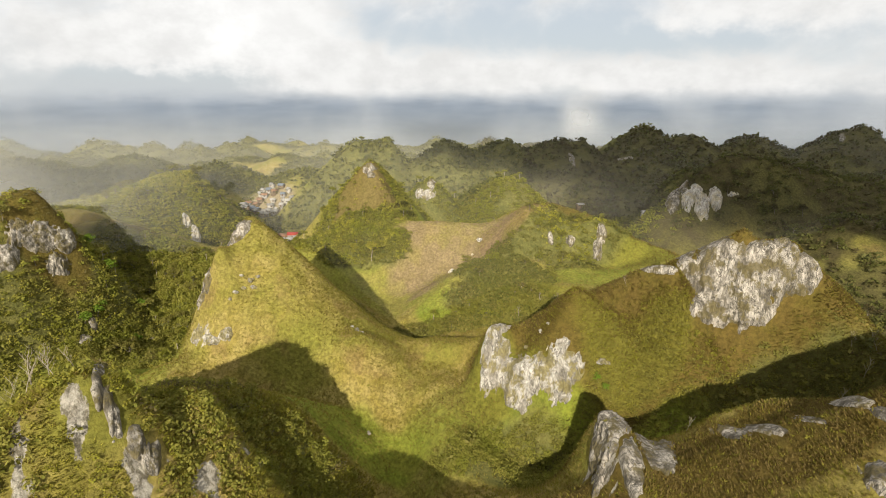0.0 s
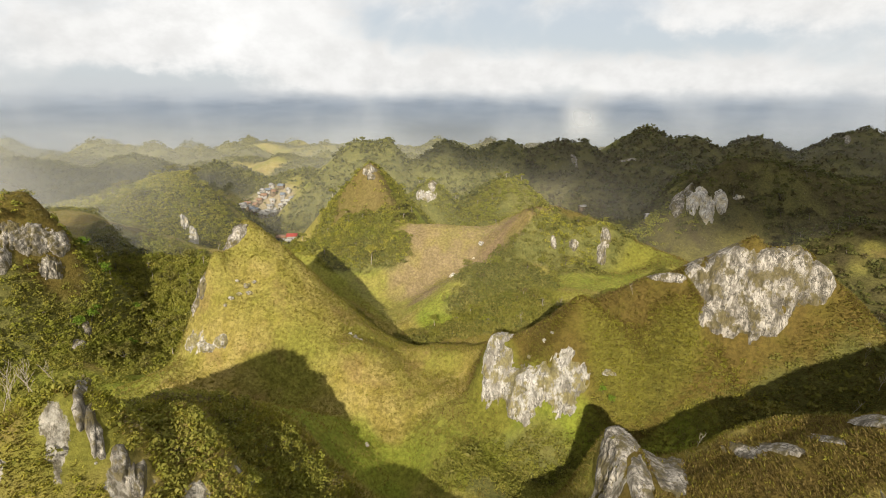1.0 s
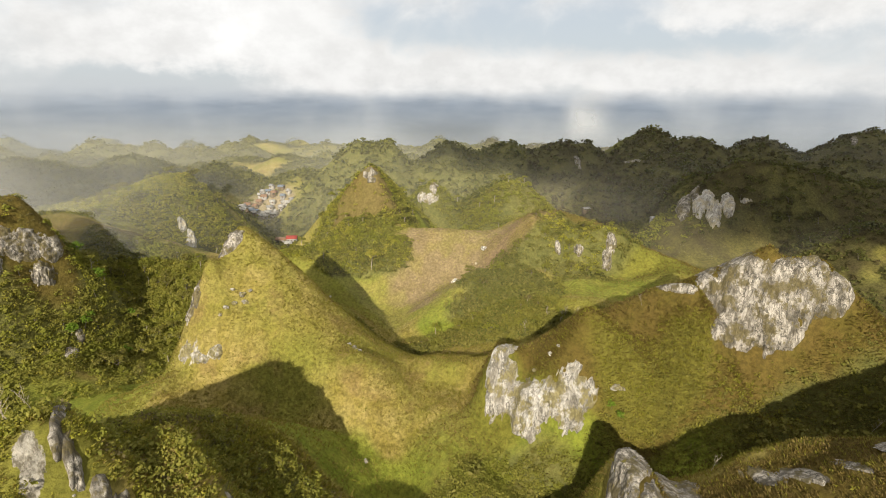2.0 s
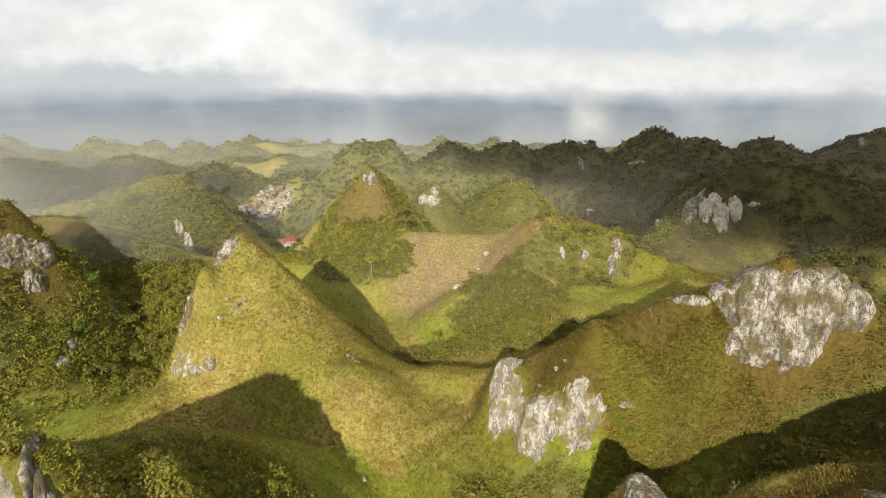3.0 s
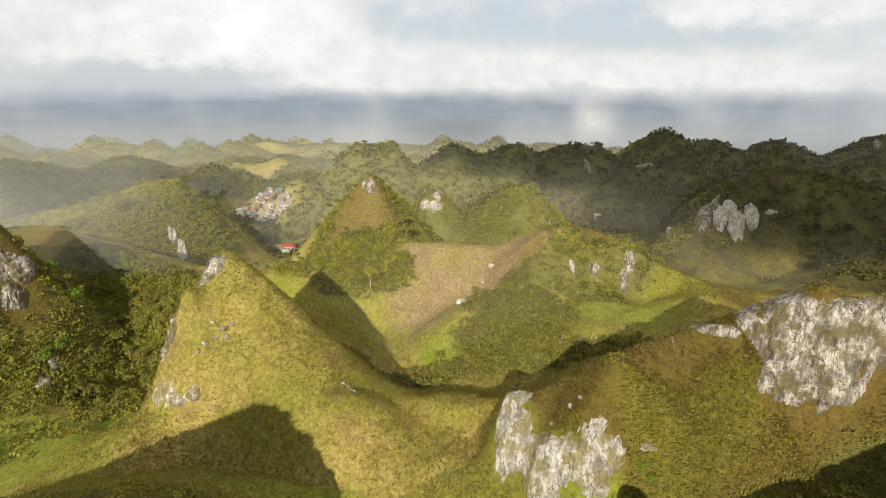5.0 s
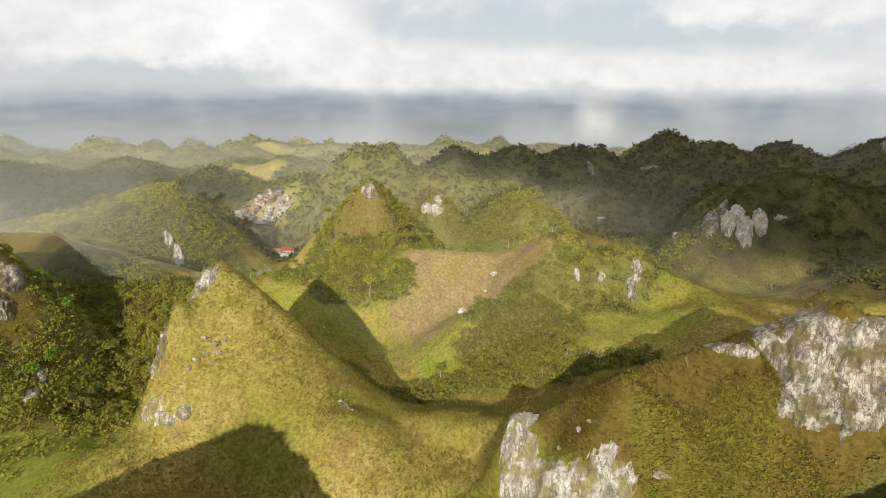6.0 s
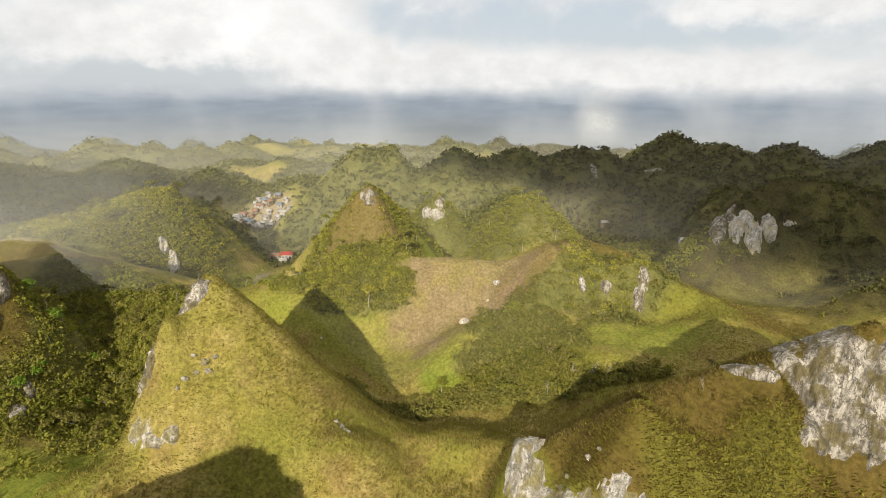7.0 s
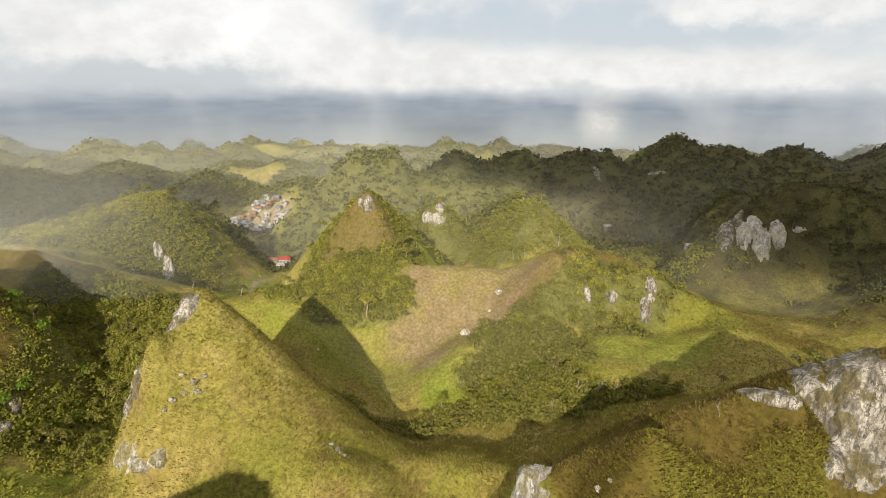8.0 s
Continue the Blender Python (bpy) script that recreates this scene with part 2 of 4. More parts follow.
hill(-7.34, 292.99, 37.94, 1.16, 2.37, 0.78, 1.83, 31.12, 6)  # hill with the white cliff
hill(129.73, 247.81, 54.94, 0.3, 1.01, 2.04, 1.59, 2.25, 8)  # dark cliff hill
hill(203.93, 261.6, 44.36, 0.3, 0.63, 0.72, 0.69, -1.27, 8)  # dark hill, east
hill(150.27, 194.35, 38.22, 0.5, 0.9, 0.71, 0.6, -6.66, 8)  # eastern slope
hill(-58.33, 381.45, 51.69, 0.88, 0.98, 0.74, 0.94, -1.83, 8)  # far row of hills
hill(-38.82, 385.96, 52.33, 1.66, 0.79, 0.73, 0.84, 7.27, 6)  # far row of hills
hill(1.7, 384.57, 51.8, 0.65, 0.86, 0.72, 0.85, -0.49, 5)  # far row of hills
hill(46.5, 400.34, 50.52, 0.9, 0.52, 0.7, 0.8, -0.46, 5)  # far row of hills
hill(83.31, 396.72, 51.87, 0.84, 0.59, 0.7, 0.93, 0.44, 5)  # far row of hills
hill(101.81, 401.7, 51.18, 1.33, 0.59, 0.7, 0.88, -7.29, 5)  # far row of hills
hill(151.22, 419.6, 60.54, 0.91, 0.76, 0.73, 0.44, -8.07, 5)  # far row of hills
hill(189.66, 416.34, 53.35, 0.75, 0.32, 0.69, 0.92, -9.98, 5)  # far row of hills
hill(237.75, 423.71, 53.17, 0.63, 0.69, 0.71, 0.8, 0.65, 5)  # far row of hills
hill(302.49, 400.7, 61.36, 0.94, 0.66, 0.7, 0.95, 2.11, 5)  # far row of hills
hill(-332.4, 420, 34.9, 0.5, 0.5, 0.5, 0.5, -0, 6)  # far west
hill(136.2, 302.13, 41.61, 0.67, 1.45, 0.9, 0.63, -10.24, 8)  # behind the dark cliff
hill(-150.05, 211.71, 38.02, 0.44, 0.43, 1.04, 1.22, -5.33, 5)  # west end of the brown ridge
hill(-0.2, 111.73, 16.81, 1.05, 1.56, 0.65, 0.26, 13.67, 4)  # foot of the saddle
hill(-38.65, 75.21, 36.67, 1.42, 0.55, 0.76, 1, -22.01, 3)  # shoulder of the near hill
hill(48.26, 107.87, 46.73, 0.81, 2.03, 2.01, 2.46, 143.5, 3)  # crag ridge
hill(-36.16, 204.93, 36.24, 0.5, 1.73, 0.82, 1.49, -7.02, 4)  # bushy flank of the cone
hill(26.86, 103.04, 43.05, 0.98, 1.76, 1.06, 3.2, 4.86, 2)  # cliff top
hill(12.83, 171.33, 27.48, 0.84, 0.77, 1, 1.95, 18.08, 4)  # foot of the brown hill
hill(-78.46, 122.33, 9.73, 0.63, 0.38, 0.41, 0.5, 0.08, 4)  # meadow west of the pointed hill
hill(46, 167, 25.4, 0.3, 0.35, 0.4, 0.42, 0, 8)  # meadow behind the crag ridge
hill(-112.5, 171.05, 12.23, 1.15, 0.5, 0.7, 0.16, 8.68, 4)  # valley bushes
hill(-312, 430, 30.7, 0.6, 0.6, 0.5, 0.5, 0, 6)
hill(-391.8, 600, 17.4, 0.4, 0.4, 0.5, 0.5, 0, 10)
hill(-455.2, 760, 16, 0.35, 0.35, 0.5, 0.5, 0, 10)
hill(-350.6, 720, 14.4, 0.35, 0.35, 0.5, 0.5, 0, 10)
hill(-268.3, 470, 32.9, 0.5, 0.5, 0.5, 0.5, 0, 6)
hill(-229.1, 345, 29, 0.5, 0.5, 0.5, 0.5, 0, 6)
hill(-182.8, 340, 31.1, 0.6, 0.6, 0.5, 0.5, 0, 6)
hill(-688.6, 900, -2.9, 0.2, 0.2, 0.5, 0.5, 0, 10)
hill(-182.1, 440, 30.5, 1.2, 0.8, 0.5, 0.5, 0, 6)
hill(-170.7, 425, 18.9, 1, 0.6, 0.5, 0.5, 0, 6)
hill(-205.5, 580, 19.1, 0.5, 0.5, 0.5, 0.5, 0, 10)
hill(-283.1, 880, 11.1, 0.3, 0.3, 0.5, 0.5, 0, 10)
hill(-156.7, 560, 23.1, 0.6, 0.5, 0.5, 0.5, 0, 10)
hill(-124.6, 540, 22.6, 0.6, 0.6, 0.5, 0.5, 0, 10)
hill(-188.6, 860, 10.7, 0.3, 0.3, 0.5, 0.5, 0, 10)
hill(-159, 500, -2.9, 0.5, 0.5, 0.5, 0.5, 0, 10)
hill(-116.6, 450, 23.8, 0.4, 0.5, 0.5, 0.5, 0, 6)
hill(-142, 900, 8.9, 0.3, 0.3, 0.5, 0.5, 0, 10)
hill(-81.9, 950, 0.8, 0.3, 0.3, 0.5, 0.5, 0, 10)
hill(5.4, 880, 12, 0.3, 0.3, 0.5, 0.5, 0, 10)
hill(78.8, 800, 13.2, 0.35, 0.35, 0.5, 0.5, 0, 10)
hill(148.5, 900, 8.9, 0.3, 0.3, 0.5, 0.5, 0, 10)
hill(244.8, 820, 10.1, 0.35, 0.35, 0.5, 0.5, 0, 10)
hill(363.2, 760, 16, 0.3, 0.3, 0.5, 0.5, 0, 10)
hill(405.7, 620, 18.2, 0.3, 0.3, 0.5, 0.5, 0, 10)
hill(407.6, 520, 24.3, 0.3, 0.3, 0.5, 0.5, 0, 10)
hill(-299.3, 640, 14, 0.4, 0.4, 0.5, 0.5, 0, 10)


def small_hills():
    """The many small round-topped hills of the plain beyond."""
    rand = random.Random(12)
    for k in range(110):
        far = rand.uniform(455, 1000)
        way = radians(rand.uniform(-44, 44))
        top = rand.uniform(12, 28) - 9 * (far - 455) / 545
        slope = rand.uniform(0.55, 0.95)
        hill(far * math.tan(way), far, top, slope, rand.uniform(0.55, 0.95), 0.8, 0.7, 0, 4.0)


small_hills()

FLOORS = []


def valley(x, y, z):
    """The height of the low ground round x, y."""
    FLOORS.append((x, y, z))


valley(-100, 160, -2.8)
valley(0, 160, -3.6)
valley(-5, 92, -3.8)
valley(60, 92, 19.2)
valley(45, 160, 20.8)
valley(-90, 310, -2.6)
valley(-130, 400, -10.1)
valley(-122, 375, -5.5)
valley(-112, 345, -2.8)
valley(110, 215, 17.6)
valley(95, 255, 10.2)
valley(-70, 190, 5.5)
valley(60, 330, 7.7)
valley(0, 250, 11.6)
valley(-160, 120, 13.8)
valley(-50, 95, 6.1)
valley(140, 120, 20.2)
valley(220, 200, 18)
valley(250, 330, 10)
valley(-250, 350, -5.1)
valley(-250, 200, 4.9)
valley(0, 0, 19.9)
valley(-150, 0, 20)
valley(150, 0, 20)
valley(150, 500, -5)
valley(-150, 550, -10)
valley(350, 500, -0)


def lattice(ix, iy, seed):
    n = (ix.astype(np.int64) * 374761393 + iy.astype(np.int64) * 668265263 + seed * 974634777) & 0x7FFFFFFF
    n = ((n ^ (n >> 13)) * 1274126177) & 0x7FFFFFFF
    return ((n ^ (n >> 16)) & 0xFFFF) / 65535.0


def grain(x, y, size, seed=0):
    """Smooth noise from 0 to 1 with lumps of that size."""
    x, y = np.asarray(x, float) / size, np.asarray(y, float) / size
    ix, iy = np.floor(x), np.floor(y)
    fx, fy = x - ix, y - iy
    fx, fy = fx * fx * (3 - 2 * fx), fy * fy * (3 - 2 * fy)
    a, b = lattice(ix, iy, seed), lattice(ix + 1, iy, seed)
    c, d = lattice(ix, iy + 1, seed), lattice(ix + 1, iy + 1, seed)
    return (a * (1 - fx) + b * fx) * (1 - fy) + (c * (1 - fx) + d * fx) * fy


def fractal(x, y, size, octaves=4, seed=0):
    total, weight = 0.0, 0.0
    for k in range(octaves):
        total = total + grain(np.asarray(x) + 17.3 * k, np.asarray(y) - 9.1 * k, size / 2 ** k, seed + k) / 2 ** k
        weight += 1 / 2 ** k
    return total / weight


def smooth(a, b, v):
    s = np.clip((np.asarray(v, float) - a) / (b - a), 0, 1)
    return s * s * (3 - 2 * s)


def blob(x, y, cx, cy, rx, ry, turn=0.0):
    """1 inside an uneven oval patch, 0 outside."""
    ca, sa = math.cos(radians(turn)), math.sin(radians(turn))
    u, v = (x - cx) * ca + (y - cy) * sa, (y - cy) * ca - (x - cx) * sa
    r = np.sqrt((u / rx) ** 2 + (v / ry) ** 2) + 0.7 * (fractal(x, y, 9.0, 3, 77) - 0.5)
    return 1 - smooth(0.8, 1.15, r)


def height(x, y):
    """The height of the ground, from the hills and the low ground between them."""
    x, y = np.asarray(x, float), np.asarray(y, float)
    wx = x + 4.5 * (fractal(x, y, 20.0, 3, 5) - 0.5)
    wy = y + 4.5 * (fractal(x, y, 20.0, 3, 9) - 0.5)
    top, bottom = 0.0, 0.0
    for fx, fy, fz in FLOORS:
        w = 1 / ((x - fx) ** 2 + (y - fy) ** 2 + 400.0) ** 1.5
        top, bottom = top + w * fz, bottom + w
    layers = [top / bottom - 110 * smooth(700, 2200, y + 0.3 * np.abs(x))]
    for hx, hy, hz, e, w, n, s, a, c in HILLS:
        dx, dy = wx - hx, wy - hy
        u, v = dx * math.cos(a) + dy * math.sin(a), dy * math.cos(a) - dx * math.sin(a)
        su, sv = np.where(u > 0, e, w), np.where(v > 0, n, s)
        layers.append(hz - (np.sqrt((su * u) ** 2 + (sv * v) ** 2 + c * c) - c))
    best = layers[0]
    for layer in layers[1:]:
        best = np.maximum(best, layer)
    total = 0.0
    for layer in layers:
        total = total + np.exp((layer - best) / 3.0)
    z = best + 3.0 * np.log(total)
    rough = smooth(1200, 500, np.abs(x) + y)
    # the near hill is ribbed down its slopes
    near, across, along = np.exp(-((x + 38) / 15) ** 2 - ((y - 61) / 12) ** 2), x - 0.6 * y, y + 0.6 * x
    z = z + near * (3.2 * (0.45 - np.abs(2 * grain(across, 0.35 * along, 6.0, 41) - 1)) + 1.6 * (0.5 - np.abs(2 * grain(across + 9, 0.5 * along, 2.8, 43) - 1)))
    return z + rough * (2.4 * (fractal(x, y, 11.0, 4, 21) - 0.5) + 0.8 * (fractal(x, y, 2.6, 3, 31) - 0.5))


# ---- what covers the ground ----
def union(*masks):
    total = 1.0
    for k in masks:
        total = total * (1 - k)
    return 1 - total


def wooded(x, y):
    near = union(0.9 * blob(x, y, -112, 186, 15, 13), blob(x, y, -105, 172, 20, 22), 0.8 * blob(x, y, -117, 150, 20, 15), 0.7 * blob(x, y, -86, 146, 13, 22), blob(x, y, -98, 190, 22, 20), 0.9 * blob(x, y, -114, 135, 18, 10), 0.8 * blob(x, y, -96, 128, 14, 10), blob(x, y, -135, 262, 48, 26), blob(x, y, -175, 262, 45, 34),
                 blob(x, y, -40, 206, 24, 12), blob(x, y, -33, 200, 17, 9), blob(x, y, -17, 215, 9, 10), blob(x, y, 20, 166, 15, 13), blob(x, y, 14, 170, 10, 6), 0.7 * blob(x, y, 44, 176, 12, 5),
                 blob(x, y, 36, 180, 18, 5), blob(x, y, 49, 185, 17, 8), blob(x, y, -12, 147, 14, 5), blob(x, y, 10, 151, 17, 5), blob(x, y, 30, 148, 18, 4),
                 blob(x, y, 74, 94, 26, 5), blob(x, y, 100, 112, 16, 14), blob(x, y, 118, 145, 34, 32), blob(x, y, 150, 250, 62, 30), blob(x, y, 165, 200, 42, 26),
                 blob(x, y, 4, 292, 36, 18), blob(x, y, 20, 268, 14, 12), 0.85 * blob(x, y, 34, 274, 26, 18), 0.8 * blob(x, y, 85, 262, 34, 22), 0.7 * blob(x, y, -8, 240, 16, 10), blob(x, y, -24, 74, 12, 9), blob(x, y, 13, 91, 14, 7), 0.9 * blob(x, y, -28, 193, 16, 6), blob(x, y, 12, 162, 11, 6))
    far = smooth(300, 335, y + 0.25 * np.abs(x)) * smooth(0.27, 0.40, fractal(x, y, 60, 3, 51) + 0.04 * smooth(450, 700, y))
    clear = union(blob(x, y, -124, 158, 13, 10), blob(x, y, -94, 133, 15, 9), blob(x, y, -83, 125, 17, 18), blob(x, y, -126, 204, 15, 6), blob(x, y, -29, 211, 15, 5.5), blob(x, y, -118, 392, 44, 40), blob(x, y, -82, 270, 18, 36), blob(x, y, 135, 440, 26, 30), blob(x, y, 112, 215, 22, 14), 0.6 * blob(x, y, 72, 240, 14, 12))
    return union(near, far) * (1 - 0.9 * clear)


def cover(x, y):
    dry = union( blob(x, y, 48, 106, 44, 17), blob(x, y, 48, 66, 34, 9), blob(x, y, -127, 204, 18, 8), blob(x, y, -124, 158, 14, 11), blob(x, y, 80, 184, 28, 14), blob(x, y, 170, 235, 60, 18), 0.6 * blob(x, y, 34, 274, 10, 8), 0.8 * blob(x, y, 46, 195, 16, 8), 0.9 * blob(x, y, -29, 211, 16, 6.5))
    lush = union(blob(x, y, 0, 159, 9, 7), 0.5 * blob(x, y, 4, 98, 17, 14), 0.9 * blob(x, y, -84, 126, 18, 16),  0.75 * blob(x, y, 50, 166, 18, 10), 0.5 * blob(x, y, 66, 176, 14, 10), 0.4 * blob(x, y, 0, 168, 12, 6), blob(x, y, -24, 97, 20, 9), 0.6 * union(blob(x, y, -70, 112, 8, 14), blob(x, y, -76, 122, 7, 12), blob(x, y, -92, 131, 20, 13)), blob(x, y, -82, 255, 20, 34),
                 blob(x, y, 58, 91, 24, 5), blob(x, y, 135, 440, 30, 34), 0.4 * blob(x, y, 110, 218, 24, 14), 0.35 * blob(x, y, -100, 370, 40, 34), blob(x, y, 22, 95, 12, 5), 0.35 * blob(x, y, 38, 101, 13, 5), 0.6 * blob(x, y, -40, 192, 22, 8), 0.8 * blob(x, y, 8, 226, 28, 14), 0.5 * blob(x, y, -20, 176, 20, 12))
    lush = union(lush, 0.12 * smooth(420, 800, y))
    bare = union(blob(x, y, 0, 192, 20, 21), blob(x, y, 14, 196, 12, 8), 0.3 * blob(x, y, -29, 211, 14, 5)) * (0.55 + 0.45 * smooth(0.35, 0.6, fractal(x, y, 5.0, 4, 63)))
    red = 0.45 * union(blob(x, y, 22, 188, 8, 8), blob(x, y, 31, 191, 8, 5))
    path = np.exp(-((x + 89 - 3.5 * np.sin((y - 235) / 9)) / 1.0) ** 2) * smooth(228, 234, y) * smooth(292, 284, y)
    village = 0.7 * blob(x, y, -131, 402, 19, 27)
    return dry, lush, bare, wooded(x, y), red, np.maximum(path, village)


def mesh_from(name, verts, faces, mat, smooth_shade=False):
    """A mesh from arrays of corners and of triangles or quads."""
    me = bpy.data.meshes.new(name)
    verts, faces = np.asarray(verts, np.float32), np.asarray(faces, np.int32)
    me.vertices.add(len(verts))
    me.vertices.foreach_set("co", verts.ravel())
    me.loops.add(faces.size)
    me.loops.foreach_set("vertex_index", faces.ravel())
    me.polygons.add(len(faces))
    me.polygons.foreach_set("loop_start", np.arange(0, faces.size, faces.shape[1], dtype=np.int32))
    if smooth_shade:
        me.polygons.foreach_set("use_smooth", np.ones(len(faces), bool))
    me.update(calc_edges=True)
    me.materials.append(mat)
    return me


def steps(fine_from, fine_to, low, high, step, grow):
    """Coordinates that lie step apart from fine_from to fine_to and ever wider outside."""
    line = list(np.arange(fine_from, fine_to + step / 2, step))
    for end, sign in ((low, -1), (high, 1)):
        d, v = step, line[-1] if sign > 0 else line[0]
        while (v < end) if sign > 0 else (v > end):
            d *= grow
            v += sign * d
            line.append(v) if sign > 0 else line.insert(0, v)
    return np.array(line)


def grid_faces(rows, cols):
    i = np.arange(rows * cols).reshape(rows, cols)
    return np.stack([i[:-1, :-1], i[:-1, 1:], i[1:, 1:], i[1:, :-1]], -1).reshape(-1, 4)


STONY = set()


def shaded_heath(x, y):
    """Brown shrubs and bracken on the eastern and far hills, darkened to deepen the cloud shade there."""
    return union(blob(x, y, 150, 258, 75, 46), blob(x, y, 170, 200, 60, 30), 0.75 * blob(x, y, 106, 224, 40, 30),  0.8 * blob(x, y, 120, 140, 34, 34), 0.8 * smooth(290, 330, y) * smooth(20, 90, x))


def stony_ground(x, y):
    """Where bare limestone breaks through the thin soil of the near hill and along the edges of the pointed hill."""
    steep = np.hypot(height(x + 0.7, y) - height(x - 0.7, y), height(x, y + 0.7) - height(x, y - 0.7)) / 1.4
    place = union(blob(x, y, -38, 60, 15, 13), 0.75 * blob(x, y, -58, 128, 5, 13, -10), 0.8 * blob(x, y, 30, 70, 9, 8))
    ragged = 0.55 * fractal(x + 0.4 * y, 0.45 * y - 0.2 * x, 3.4, 3, 101) + 0.45 * fractal(x, y, 1.4, 2, 103)
    return place * smooth(1.0, 1.9, steep) * smooth(0.47, 0.62, ragged)


def build_ground():
    gx, gy = steps(-128, 128, -4600, 4600, 0.75, 1.035), steps(45, 215, -900, 4700, 0.75, 1.024)
    x, y = [k.ravel() for k in np.meshgrid(gx, gy)]
    z = height(x, y)
    me = mesh_from("ground", np.stack([x, y, z], -1), grid_faces(len(gy), len(gx)), GRASSLAND, True)
    dry, lush, bare, wood, red, soil = cover(x, y)
    stone = stony_ground(x, y)
    STONY.update(zip(np.floor(x[stone > 0.45]).astype(int).tolist(), np.floor(y[stone > 0.45]).astype(int).tolist()))
    none = np.zeros(len(x))
    for name, rgb in (("cover", (dry, lush, bare)), ("cover_more", (wood, red, soil)), ("cover_stone", (stone, shaded_heath(x, y), none))):
        layer = me.color_attributes.new(name, "FLOAT_COLOR", "POINT")
        layer.data.foreach_set("color", np.stack([*rgb, np.ones(len(x))], -1).astype(np.float32).ravel())
    return tagged(new("ground", me), "rolling karst grassland of steep grassy hills and valleys", "ground", kind="structure")


ground = build_ground()


def backdrop():
    """The lowland far beyond the hills, as a glowing ring at the end of the plain with its haze painted in."""
    m, add = material("painted_haze_lowland")
    pos = add("NewGeometry").outputs["Position"]
    xyz = add("SeparateXYZ", {0: pos}).outputs
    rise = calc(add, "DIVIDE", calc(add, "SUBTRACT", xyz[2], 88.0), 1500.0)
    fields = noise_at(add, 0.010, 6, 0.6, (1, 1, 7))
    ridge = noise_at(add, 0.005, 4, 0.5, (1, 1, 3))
    # distance haze is painted into the emission: blue-grey land under paler veil patches
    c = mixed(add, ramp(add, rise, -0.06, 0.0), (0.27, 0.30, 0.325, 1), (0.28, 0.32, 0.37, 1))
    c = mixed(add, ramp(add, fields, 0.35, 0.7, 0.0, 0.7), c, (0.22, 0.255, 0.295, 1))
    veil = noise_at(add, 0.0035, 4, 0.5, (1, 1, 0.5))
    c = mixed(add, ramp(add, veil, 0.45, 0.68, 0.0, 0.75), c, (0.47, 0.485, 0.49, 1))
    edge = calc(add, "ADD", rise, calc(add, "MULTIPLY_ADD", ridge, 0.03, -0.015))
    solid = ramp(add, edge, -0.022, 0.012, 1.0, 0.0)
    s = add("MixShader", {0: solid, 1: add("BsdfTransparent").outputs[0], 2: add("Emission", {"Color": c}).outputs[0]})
    m.node_tree.links.new(s.outputs[0], add("OutputMaterial").inputs[0])
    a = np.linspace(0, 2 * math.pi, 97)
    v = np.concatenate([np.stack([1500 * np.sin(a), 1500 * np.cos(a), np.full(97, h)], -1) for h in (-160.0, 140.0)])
    tagged(new("backdrop", mesh_from("backdrop", v, grid_faces(2, 97), m)), "glowing backdrop of far lowland with painted blue-grey haze", "backdrop", kind="structure")


backdrop()


# ---- limestone ----
def slope_frame(x, y, span):
    """The ground's outward direction at x, y over that span, with the level and the uphill direction in its plane."""
    gx = float(height(x + span, y) - height(x - span, y)) / (2 * span)
    gy = float(height(x, y + span) - height(x, y - span)) / (2 * span)
    n = np.array([-gx, -gy, 1.0])
    n /= np.linalg.norm(n)
    u = np.cross([0, 0, 1.0], n)
    u /= np.linalg.norm(u)
    return u, np.cross(n, u), n


LEDGES = []


